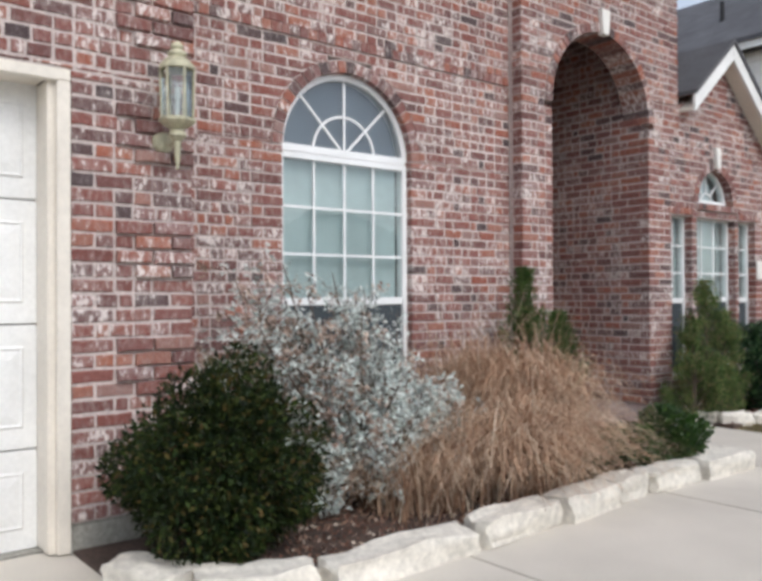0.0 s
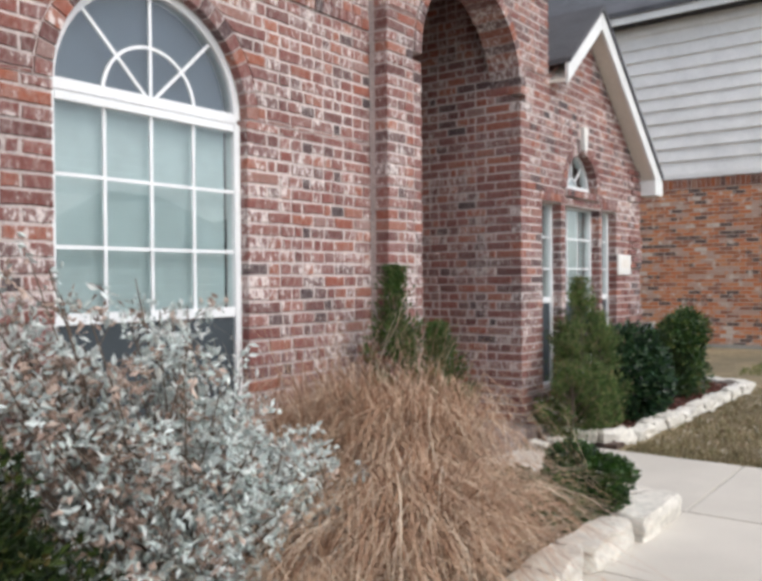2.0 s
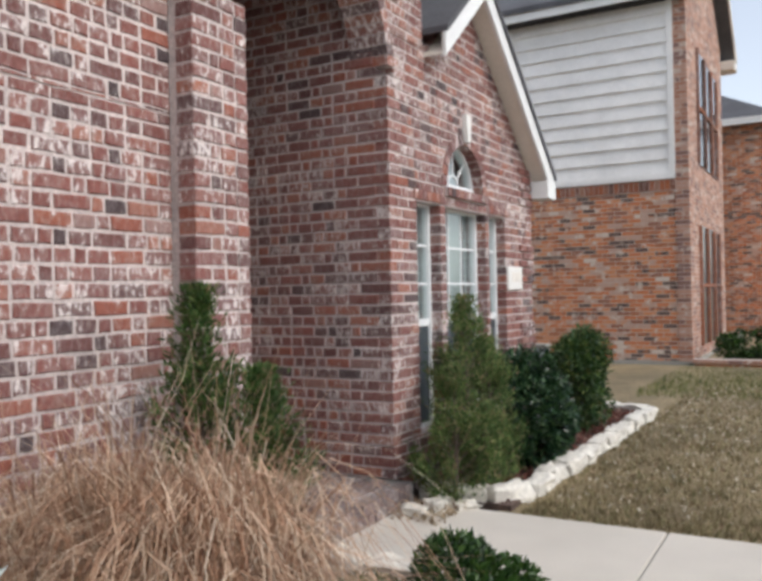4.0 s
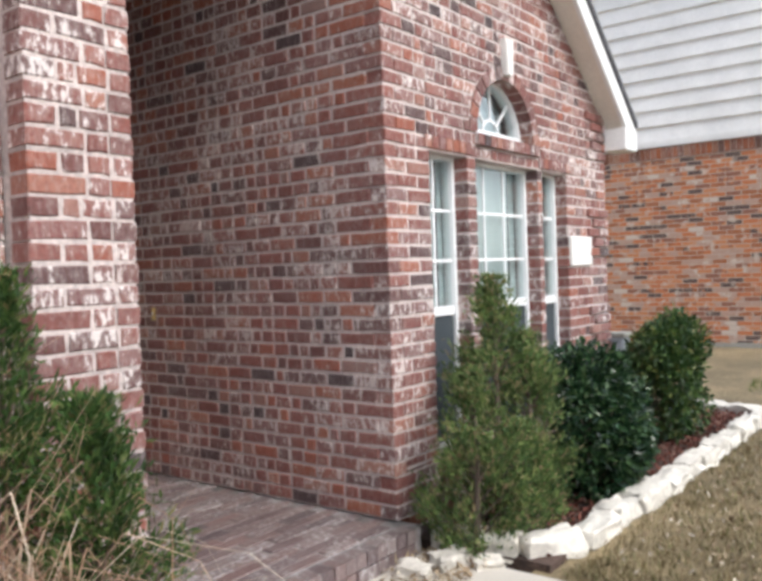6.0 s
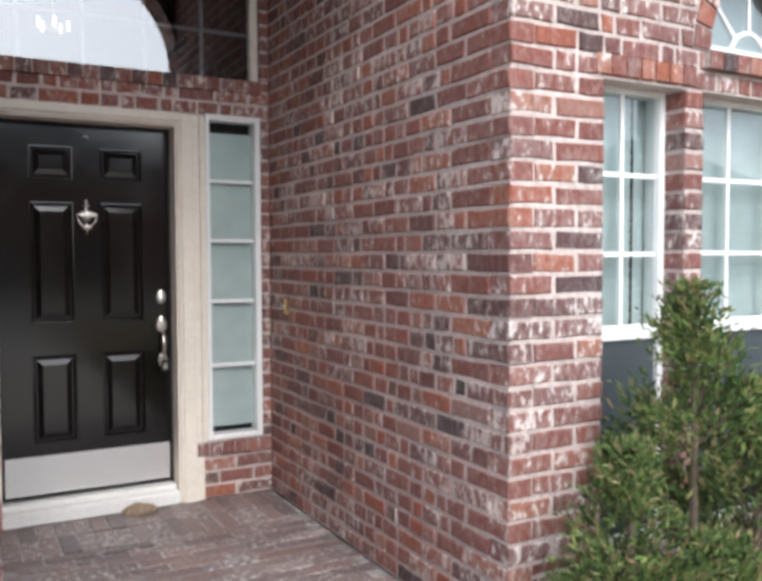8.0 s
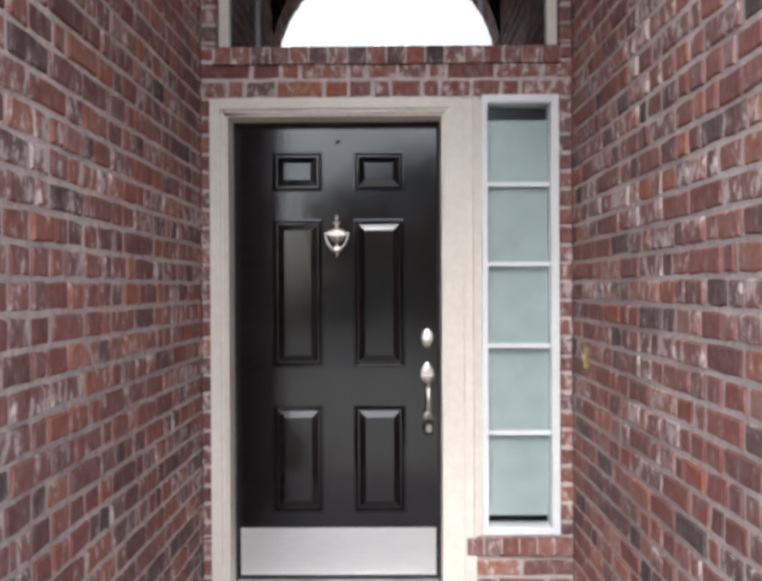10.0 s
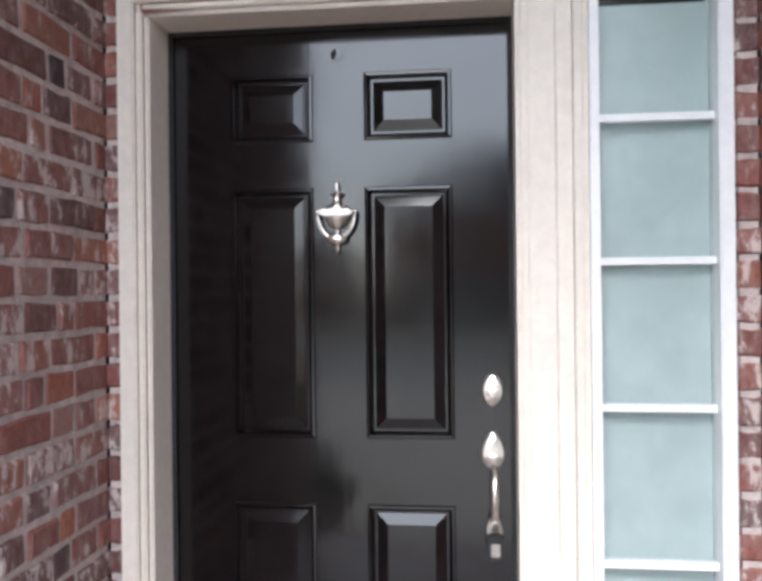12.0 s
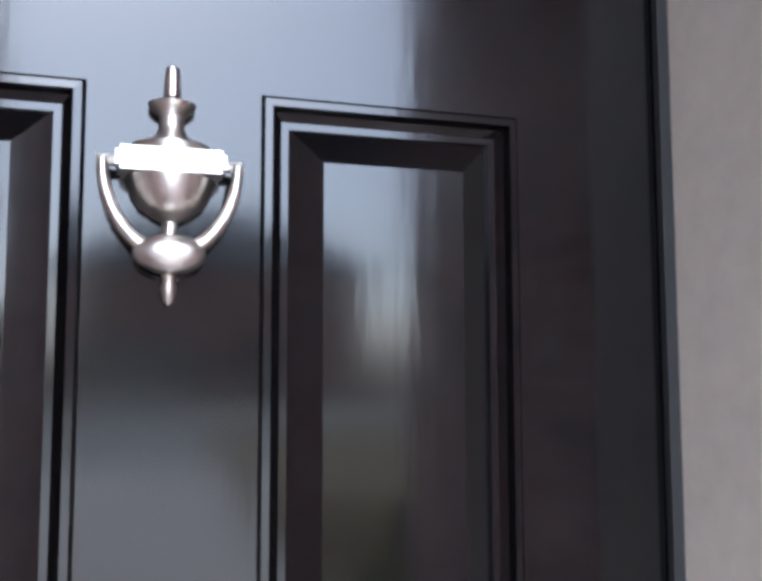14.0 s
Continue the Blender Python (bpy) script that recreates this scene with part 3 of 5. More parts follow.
for i in range(2):                      # two courses on end before the door
    for k in range(18):
        paver(AB + 0.125 + i * 0.246, AL + 0.045 + k * 0.0855, 90)
for i in range(int((2.47 - AB - 0.50) / 0.085)):
    for k in range(7):
        y = AL + 0.128 + 0.248 * k - (0.124 if i % 2 else 0.0)
        if AL - 0.01 < y - 0.02 < AR:
            paver(AB + 0.54 + i * 0.085, min(max(y, AL + 0.118), AR - 0.118))
for k in range(19):                     # brick edge of the step
    y = AL + 0.005 + k * 0.0815
    for z0, z1 in ((-0.15, -0.082), (-0.074, -0.006)):
        part("brick", Shape().box(2.44, 2.535 + rng.uniform(-0.004, 0.004), y, y + 0.073, z0, z1), MAT_PAVER, porch)

tagged(part("ceiling", Shape().box(AB - 0.2, TX - 0.2, AL - 0.1, AR + 0.1, 5.6, 5.75), MAT_CEIL), "painted porch ceiling", "ceiling", kind="structure")
# board added over the pale inner face so the recess top stays dark
tagged(part("recess_lining", Shape().box(TX - 0.33, TX - 0.305, AL - 0.01, AR + 0.01, 3.74, 5.6), MAT_BRICK), "dark brick board added inside above the arch to deepen the recess shade", "wall", kind="structure")
tagged(part("foundation", Shape().box(2.4, GX + 0.004, -4.63, -3.97, -0.5, GROUND + 0.15).box(2.4, GX + 0.004, -9.0, -8.4, -0.5, GROUND + 0.15).box(2.4, 2.86, -8.4, -4.63, -0.5, GROUND + 0.006), MAT_FOUND, bevel=0.008), "bare concrete foundation of the garage", "foundation", kind="structure")
tagged(part("wall_garage_side", Shape().box(FX, GX - 0.21, -4.16, -3.975, -0.2, 6.2), MAT_MORTAR), "brick garage side wall", "wall", kind="structure")
tagged(part("wall_gable_end", Shape().box(-6.0, TX - 0.31, END_Y - 0.2, END_Y - 0.012, -0.2, 2.6), MAT_BRICK), "red brick end wall of the house", "wall", kind="structure")
tagged(part("wall_tower_side", Shape().box(-3.0, TX - 0.31, TOWER_R - 0.2, TOWER_R - 0.012, 2.7, 6.2), MAT_BRICK), "red brick upper side wall", "wall", kind="structure")
tagged(part("wall_house_back", Shape().box(-6.2, -6.0, -9.0, END_Y, -0.2, 6.2), MAT_MORTAR), "back wall of the house", "wall", kind="structure")

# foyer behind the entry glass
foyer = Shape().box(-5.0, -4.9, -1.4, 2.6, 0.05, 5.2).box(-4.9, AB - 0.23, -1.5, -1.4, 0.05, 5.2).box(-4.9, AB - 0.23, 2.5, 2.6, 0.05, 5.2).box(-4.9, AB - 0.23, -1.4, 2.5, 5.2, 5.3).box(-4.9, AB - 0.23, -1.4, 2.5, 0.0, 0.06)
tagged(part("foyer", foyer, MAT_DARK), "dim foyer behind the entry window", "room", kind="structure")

# ---------------------------------------------------------------- brick rings, sills, keystones, bands
def ring(wall, plane, y0, y1, spring, depth, count):
    r, c = (y1 - y0) / 2, (y0 + y1) / 2
    for k in range(count):
        a0, a1 = math.pi * (k + 0.07) / count, math.pi * (k + 0.93) / count
        q = [(c + rr * math.cos(a), spring + rr * math.sin(a)) for rr, a in ((r, a0), (r + RING - 0.008, a0), (r + RING - 0.008, a1), (r, a1))]
        part("brick", Shape().prism(q, (0, 1, 0), (0, 0, 1), (1, 0, 0), (plane, 0, 0), -depth, PROUD + 0.004), MAT_BRICK, wall.ob)
    q = [(c + rr * math.cos(math.pi * k / 24), spring + rr * math.sin(math.pi * k / 24)) for rr, ks in ((r + 0.006, range(25)), (r + RING, range(24, -1, -1))) for k in ks]
    s = Shape()
    for k in range(24):
        s.prism([q[k], q[k + 1], q[48 - k], q[49 - k]], (0, 1, 0), (0, 0, 1), (1, 0, 0), (plane, 0, 0), -depth, 0.0)
    part("arch_mortar", s, MAT_MORTAR, wall.ob)


def headers(wall, plane, y0, y1, z0, z1, proud, width=0.079, depth=0.09):
    n = max(1, round((y1 - y0) / width))
    w = (y1 - y0) / n
    for k in range(n):
        part("brick", Shape().box(plane - depth, plane + proud, y0 + k * w + 0.004, y0 + (k + 1) * w - 0.004, z0, z1), MAT_BRICK, wall.ob)
    part("header_mortar", Shape().box(plane - depth, plane + proud - 0.008, y0, y1, z0 + 0.004, z1 - 0.004), MAT_MORTAR, wall.ob)


ring(wall_front, FX, WIN[0], WIN[1], WIN[3], 0.10, 25)
ring(wall_entry, TX, ARC[0], ARC[1], ARC[3], 0.30, 33)
ring(wall_entry, TX, GA[0], GA[1], GA[2], 0.10, 15)
headers(wall_entry, TX, 2.385, 3.24, 2.105, 2.175, 0.035)
for a, b in (GW[0], GW[2]):
    headers(wall_entry, TX, a - 0.05, b + 0.05, G_HEAD + 0.005, G_HEAD + 0.075, 0.014)
headers(wall_recess_back, AB, 0.995, AR - 0.01, 0.255, 0.325, 0.02)
headers(wall_recess_back, AB, -0.06, 1.40, 2.315, 2.385, 0.025)
headers(wall_front, FX, WIN[0] - 0.05, WIN[1] + 0.05, WIN[2] - 0.085, WIN[2] - 0.01, 0.03)
headers(wall_front, FX, -3.97, NOTCH - 0.02, 3.035, 3.105, 0.018)


def keystone(y, z, h, w, plane):
    t = thing("keystone", "white cast-stone keystone over the brick arch", "keystone", kind="structure")
    part("keystone_block", Shape().prism([(y - w * 0.36, z), (y + w * 0.36, z), (y + w * 0.55, z + h), (y - w * 0.55, z + h)], (0, 1, 0), (0, 0, 1), (1, 0, 0), (plane, 0, 0), -0.02, 0.05),
         MAT_KEYSTONE, t, bevel=0.006)


keystone((AL + AR) / 2, 3.70, 0.25, 0.13, TX)
keystone((GA[0] + GA[1]) / 2, 2.595, 0.24, 0.10, TX)

# ---------------------------------------------------------------- windows
def bar(shape, p, q, w, x0, x1):
    """A straight bar of width w from p to q, both (y, z)."""
    d = Vector((q[0] - p[0], q[1] - p[1]))
    n = Vector((-d.y, d.x)).normalized() * w / 2
    shape.prism([(p[0] + n.x, p[1] + n.y), (q[0] + n.x, q[1] + n.y), (q[0] - n.x, q[1] - n.y), (p[0] - n.x, p[1] - n.y)], (0, 1, 0), (0, 0, 1), (1, 0, 0), (0, 0, 0), x0, x1)


def arc(shape, c, z, r0, r1, x0, x1, n=24):
    for k in range(n):
        a0, a1 = math.pi * k / n, math.pi * (k + 1) / n
        shape.prism([(c + r * math.cos(a), z + r * math.sin(a)) for r, a in ((r0, a0), (r1, a0), (r1, a1), (r0, a1))], (0, 1, 0), (0, 0, 1), (1, 0, 0), (0, 0, 0), x0, x1)


def half_disc(x, c, z, r, n=24):
    s = Shape()
    s.add([(x, c + r * math.cos(math.pi * k / n), z + r * math.sin(math.pi * k / n)) for k in range(n + 1)], [tuple(range(n + 1))])
    return s


def pane(x, y0, y1, z0, z1, win, mat, name="pane"):
    ob = part(name, Shape().add([(x, y0, z0), (x, y1, z0), (x, y1, z1), (x, y0, z1)], [(0, 1, 2, 3)]), mat, win)
    if name == "pane":
        ob.visible_shadow = False
    return ob


def sash_window(index, label, px, y0, y1, z0, z1, rail, cols, rows, gap, f=0.045):
    win = thing("window_%d" % index, label, "window", kind="structure")
    fr = Shape().box(px - 0.05, px + 0.03, y0, y0 + f, z0, z1).box(px - 0.05, px + 0.03, y1 - f, y1, z0, z1)
    fr.box(px - 0.05, px + 0.028, y0 + f, y1 - f, z1 - f, z1).box(px - 0.05, px + 0.028, y0 + f, y1 - f, z0, z0 + f)
    part("window_frame", fr, MAT_VINYL, win, bevel=0.003)
    part("meeting_rail", Shape().box(px - 0.03, px + 0.022, y0 + f, y1 - f, rail - 0.028, rail + 0.028), MAT_VINYL, win, bevel=0.003)
    pane(px, y0 + f, y1 - f, rail, z1 - f, win, MAT_GLASS)
    pane(px - 0.015, y0 + f, y1 - f, z0 + f, rail, win, MAT_GLASS)
    part("screen", Shape().box(px + 0.004, px + 0.008, y0 + f, y1 - f, z0 + f, rail - 0.028), MAT_SCREEN, win, "dark insect screen")
    for k in range(1, cols):
        y = y0 + f + (y1 - y0 - 2 * f) * k / cols
        part("muntin", Shape().box(px - 0.008, px + 0.006, y - 0.009, y + 0.009, rail + 0.028, z1 - f), MAT_VINYL, win)
    for k in range(1, rows):
        z = rail + (z1 - f - rail) * k / rows
        part("muntin", Shape().box(px - 0.008, px + 0.008, y0 + f, y1 - f, z - 0.009, z + 0.009), MAT_VINYL, win)
    blind = Shape()
    zz = rail - 0.02
    while zz < z1 - 0.02:
        blind.prism([(-0.004, 0.0), (0.003, 0.047), (0.001, 0.048), (-0.006, 0.001)], (1, 0, 0), (0, 0, 1), (0, 1, 0), (px - 0.060, 0, zz), y0 + 0.01, y1 - gap)
        zz += 0.045
    part("blind", blind, MAT_BLIND, win, "closed pale slatted blind")
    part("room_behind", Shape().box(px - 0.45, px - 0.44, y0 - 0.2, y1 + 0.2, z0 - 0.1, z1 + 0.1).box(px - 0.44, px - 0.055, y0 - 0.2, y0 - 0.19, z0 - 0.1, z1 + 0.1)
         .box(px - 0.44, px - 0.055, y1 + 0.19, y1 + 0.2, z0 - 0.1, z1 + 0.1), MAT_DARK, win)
    return win


def fan(win, px, y0, y1, spring, hub, spokes, back, behind=0.06):
    c, r = (y0 + y1) / 2, (y1 - y0) / 2
    s = Shape()
    arc(s, c, spring, r - 0.045, r, px - 0.05, px + 0.03)
    part("arch_frame", s, MAT_VINYL, win)
    part("transom_bar", Shape().box(px - 0.04, px + 0.032, y0 + 0.02, y1 - 0.02, spring - 0.03, spring + 0.03), MAT_VINYL, win, bevel=0.004)
    g = part("pane", half_disc(px, c, spring, r - 0.04), MAT_GLASS, win)
    g.visible_shadow = False
    part("shade", half_disc(px - behind, c, spring, r), back, win, "plain fabric shade behind the fan light")
    m = Shape()
    arc(m, c, spring, hub - 0.009, hub + 0.009, px - 0.006, px + 0.007, 16)
    part("muntin", m, MAT_VINYL, win)
    for a, start in spokes:
        b = Shape()
        bar(b, (c + start * math.cos(a), spring + start * math.sin(a)), (c + (r - 0.04) * math.cos(a), spring + (r - 0.04) * math.sin(a)), 0.018, px - 0.007, px + 0.006)
        part("muntin", b, MAT_VINYL, win)


W_X, G_X = 2.165, 2.285
big = sash_window(1, "large white arched window with closed pale blinds", W_X, WIN[0], WIN[1], WIN[2], WIN[3] - 0.03, 1.11, 4, 3, 0.05)
fan(big, W_X, WIN[0], WIN[1], WIN[3], 0.29, [(math.pi / 2, 0.03), (math.pi / 4, 0.03), (3 * math.pi / 4, 0.03)], MAT_SHADE)
sash_window(2, "narrow white sash window beside brick piers", G_X, *GW[0], G_SILL, G_HEAD, 1.085, 2, 3, 0.008, 0.03)
sash_window(3, "white sash window with closed pale blinds", G_X, *GW[1], G_SILL, G_HEAD, 1.09, 3, 3, 0.025, 0.03)
sash_window(4, "narrow white sash window beside brick piers", G_X, *GW[2], G_SILL, G_HEAD, 1.085, 2, 3, 0.008, 0.03)
gable_win = thing("window_5", "small arched white gable window with sunburst bars", "window", kind="structure")
fan(gable_win, G_X, GA[0], GA[1], GA[2] + 0.03, 0.115, [(math.pi * k / 4, 0.115) for k in (1, 2, 3)], MAT_BLIND, 0.10)

# transom over the door
tr = thing("window_6", "tall dark glazed entry window over the door", "window", kind="structure")
TY0, TY1, TZ0, TZ1, T_X = -0.04, 1.392, 2.392, 3.595, 0.085
fr = Shape().box(T_X - 0.05, T_X + 0.03, TY0, TY0 + 0.04, TZ0, TZ1).box(T_X - 0.05, T_X + 0.03, TY1 - 0.04, TY1, TZ0, TZ1)
fr.box(T_X - 0.05, T_X + 0.028, TY0 + 0.04, TY1 - 0.04, TZ1 - 0.04, TZ1).box(T_X - 0.05, T_X + 0.0, TY0 + 0.04, TY1 - 0.04, TZ0, TZ0 + 0.01)
part("window_frame", fr, MAT_CREAM, tr, bevel=0.003)
pane(T_X, TY0 + 0.04, TY1 - 0.04, TZ0 + 0.005, TZ1 - 0.04, tr, MAT_GLASS_DARK)
for y in (0.12, 0.437, 0.755, 1.073):
    part("muntin", Shape().box(T_X - 0.02, T_X - 0.006, y - 0.009, y + 0.009, TZ0, TZ1), MAT_VINYL, tr)
for k in range(1, 5):
    part("muntin", Shape().box(T_X - 0.022, T_X - 0.008, TY0, TY1, TZ0 + 0.27 * k - 0.009, TZ0 + 0.27 * k + 0.009), MAT_VINYL, tr)

# ---------------------------------------------------------------- front door
door = thing("front_door", "glossy black six-panel front door, closed", "door")
PY = ((0.166, 0.387), (0.52, 0.747))
PZ = ((0.39, 0.86), (1.03, 1.681), (1.80, 1.977))
DZ0, DZ1, DW = 0.10, 2.10, 0.90
s = Shape()
for a, b in ((0.003, PY[0][0]), (PY[0][1], PY[1][0]), (PY[1][1], DW - 0.003)):
    s.box(-0.045, 0.0, a, b, DZ0, DZ1)
for a, b in PY:
    for c, d in ((DZ0, PZ[0][0]), (PZ[0][1], PZ[1][0]), (PZ[1][1], PZ[2][0]), (PZ[2][1], DZ1)):
        s.box(-0.045, 0.0, a, b, c, d)
part("slab", s, MAT_DOOR, door)
for a, b in PY:
    for c, d in PZ:
        q = Shape()
        steps = ((0.0, 0.0), (0.003, 0.0035), (0.009, 0.004), (0.012, -0.004), (0.018, -0.010), (0.024, -0.010), (0.030, -0.008), (0.052, -0.001), (0.054, -0.001))
        for e, x in steps:
            q.v += [(x, a + e, c + e), (x, b - e, c + e), (x, b - e, d - e), (x, a + e, d - e)]
        n = len(steps)
        q.f = [(k * 4 + j, k * 4 + (j + 1) % 4, k * 4 + 4 + (j + 1) % 4, k * 4 + 4 + j) for k in range(n - 1) for j in range(4)] + [tuple((n - 1) * 4 + j for j in range(4))]
        part("raised_panel", q, MAT_DOOR, door)
part("kick_plate", Shape().box(0.0005, 0.004, 0.022, DW - 0.022, DZ0 + 0.02, 0.325), MAT_KICK, door, "brushed metal kick plate", bevel=0.001)
# knocker: urn with a swinging bail
prof = [(0.0005, 0.000), (0.005, -0.003), (0.006, -0.012), (0.0065, -0.026), (0.010, -0.029), (0.018, -0.032), (0.017, -0.036), (0.010, -0.042), (0.009, -0.050), (0.013, -0.058), (0.024, -0.063),
        (0.030, -0.066), (0.034, -0.088), (0.033, -0.094), (0.030, -0.103), (0.024, -0.113), (0.014, -0.120), (0.006, -0.124), (0.006, -0.133), (0.007, -0.139), (0.007, -0.158), (0.006, -0.164), (0.0045, -0.168), (0.006, -0.174), (0.004, -0.184), (0.0005, -0.187)]
KZ = 1.695
kn = part("knocker_body", Shape().lathe(prof, (0.010, 0.450, KZ), sides=28), MAT_NICKEL, door, "satin nickel urn-shaped knocker", smooth=True)
part("band", Shape().box(0.002, 0.047, 0.411, 0.489, KZ - 0.091, KZ - 0.074), MAT_NICKEL, kn, bevel=0.003)
bail = [(0.026, 0.450 + 0.049 * math.cos(a) * (1 - 0.12 * math.sin(a) ** 4), KZ - 0.081 + 0.070 * math.sin(a)) for a in np.linspace(math.pi, 2 * math.pi, 21)]
part("bail", Shape().tube(bail, [0.0042 + 0.0022 * math.sin(math.pi * k / 20) for k in range(21)], 10), MAT_NICKEL, kn, smooth=True)
tap = Shape()
tap.lathe([(0.0005, 0.013), (0.014, 0.012), (0.023, 0.008), (0.027, 0.0), (0.023, -0.006), (0.0005, -0.007)], (0, 0, 0), "x", 28)
tap.v = [(x + 0.028, y + 0.450, z * 0.56 + KZ - 0.150) for x, y, z in tap.v]
part("striker", tap, MAT_NICKEL, kn, "oval striker plate", smooth=True)
part("pivot", Shape().tube([(0.024, 0.397, KZ - 0.081), (0.024, 0.503, KZ - 0.081)], [0.0045, 0.0045], 8), MAT_NICKEL, kn, smooth=True)
# locks
def oval(x, y, z, ry, rz, h, egg=0.0):
    s = Shape()
    n = 24
    for r, d in ((1.0, 0.0), (1.0, h * 0.6), (0.86, h), (0.3, h * 1.1), (0.02, h * 1.1)):
        s.v += [(x + d, y + ry * r * math.cos(a) * (1 - egg * math.sin(a)), z + rz * r * math.sin(a)) for a in (2 * math.pi * k / n for k in range(n))]
    s.f = [(q * n + k, q * n + (k + 1) % n, q * n + n + (k + 1) % n, q * n + n + k) for q in range(4) for k in range(n)]
    return s
bolt = part("deadbolt", oval(0.0, 0.843, 1.157, 0.026, 0.041, 0.012), MAT_NICKEL, door, "satin nickel deadbolt", smooth=True)
part("keyhole_cylinder", Shape().lathe([(0.016, 0.010), (0.016, 0.020), (0.011, 0.022), (0.0005, 0.022)], (0.0, 0.843, 1.150), "x", 20), MAT_NICKEL, bolt, smooth=True)
hs = part("handle_plate", oval(0.0, 0.843, 1.005, 0.029, 0.046, 0.012, 0.22), MAT_NICKEL, door, "satin nickel handle set", smooth=True)
part("thumb_latch", Shape().box(0.012, 0.030, 0.833, 0.853, 0.988, 0.994), MAT_NICKEL, hs, bevel=0.002)
grip = [(0.012, 0.845, 0.965), (0.032, 0.845, 0.952), (0.050, 0.845, 0.925), (0.055, 0.845, 0.89), (0.048, 0.845, 0.85), (0.030, 0.845, 0.82), (0.012, 0.845, 0.805)]
part("grip", Shape().tube(grip, [0.007, 0.009, 0.0105, 0.011, 0.010, 0.008, 0.007], 10), MAT_NICKEL, hs, smooth=True)
part("lower_plate", oval(0.0, 0.845, 0.80, 0.022, 0.038, 0.010), MAT_NICKEL, hs, smooth=True)

lb = thing("lock_box", "small dark key lock box hanging from the door handle", "lock box")
part("shackle", Shape().tube([(0.058, 0.845 + 0.013 * math.cos(a), 0.808 + 0.030 * math.sin(a)) for a in np.linspace(0, math.pi, 13)], [0.003] * 13, 8), MAT_NICKEL, lb, "steel shackle", smooth=True)
part("body", Shape().box(0.046, 0.072, 0.825, 0.865, 0.742, 0.810), MAT_DARK, lb, bevel=0.005)
part("dial", Shape().box(0.072, 0.075, 0.834, 0.856, 0.756, 0.788), MAT_FOUND, lb, "grey number dial", bevel=0.001)

part("hook_plate", Shape().lathe([(0.017, 0.0), (0.016, 0.003), (0.0005, 0.004)], (0.0, 0.452, 2.025), "x", 18), MAT_DOOR, door, "small round plate painted black", smooth=True)

# frame, mull, sidelight
df = thing("door_frame", "cream painted wooden door frame with sidelight mullion", "door frame", kind="structure")
jam = Shape()
for y0, y1, x1 in ((-0.072, -0.028, 0.165), (-0.028, -0.012, 0.150), (-0.012, 0.0, 0.135)):
    jam.box(-0.06, x1, y0, y1, 0.0, 2.17 - (y0 + 0.072) * 0.9)
part("left_jamb", jam, MAT_CREAM, df, bevel=0.004)
jam = Shape()
for y0, y1, x1 in ((0.90, 0.912, 0.135), (0.912, 0.928, 0.150), (0.928, 0.99, 0.162)):
    jam.box(-0.06, x1, y0, y1, 0.0, 2.115 if x1 < 0.14 else 2.13 if x1 < 0.16 else 2.17)
part("right_jamb", jam, MAT_CREAM, df, bevel=0.004)
part("head_jamb", Shape().box(-0.06, 0.135, 0.0, 0.90, 2.10, 2.112).box(-0.06, 0.150, -0.012, 0.912, 2.112, 2.128).box(-0.06, 0.164, -0.028, 0.928, 2.128, 2.172), MAT_CREAM, df, bevel=0.003)
part("mullion_panel", Shape().box(-0.06, 0.150, 0.992, 1.030, 0.332, 2.17).box(-0.06, 0.155, 0.992, 1.04, 0.0, 0.330), MAT_CREAM, df, bevel=0.003)
part("mullion_bead", Shape().box(-0.06, 0.160, 1.032, 1.050, 0.332, 2.172).box(-0.06, 0.146, 1.050, 1.068, 0.332, 2.168), MAT_CREAM, df, bevel=0.004)
part("threshold", Shape().box(-0.06, 0.150, 0.0, 0.90, 0.0, 0.07).box(-0.06, 0.07, 0.0, 0.90, 0.07, 0.092), MAT_WHITE, df, "white painted threshold", bevel=0.006)
part("door_stop", Shape().box(0.002, 0.010, 0.0, 0.012, 0.095, 2.1).box(0.002, 0.010, 0.888, 0.90, 0.095, 2.1).box(0.002, 0.010, 0.012, 0.888, 2.088, 2.1), MAT_DARK, df, "black weather strip")
sl = thing("window_7", "narrow white sidelight with five frosted panes", "window", kind="structure")
S0, S1, SX = 1.070, 1.392, 0.10
fr = Shape().box(SX - 0.06, SX + 0.05, S0, S0 + 0.022, 0.335, 2.185).box(SX - 0.06, SX + 0.05, S1 - 0.034, S1, 0.335, 2.185)
fr.box(SX - 0.06, SX + 0.048, S0 + 0.022, S1 - 0.034, 2.15, 2.185).box(SX - 0.06, SX + 0.048, S0 + 0.022, S1 - 0.034, 0.335, 0.365)
part("window_frame", fr, MAT_VINYL, sl, bevel=0.004)
for z in (0.76, 1.129, 1.475, 1.813):
    part("muntin", Shape().box(SX - 0.012, SX + 0.012, S0 + 0.022, S1 - 0.034, z - 0.009, z + 0.009), MAT_VINYL, sl)
zs = (0.365, 0.76, 1.129, 1.475, 1.813, 2.15)
for a, b in zip(zs[:-1], zs[1:]):
    pane(SX - 0.002, S0 + 0.022, S1 - 0.034, a, b, sl, MAT_GLASS_SIDE)
part("blind", Shape().box(SX - 0.03, SX - 0.026, S0 + 0.018, S1 - 0.036, 0.40, 2.09), MAT_FROST, sl, "pale closed shade")
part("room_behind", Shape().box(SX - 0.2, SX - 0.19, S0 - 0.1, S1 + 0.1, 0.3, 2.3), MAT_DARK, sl)

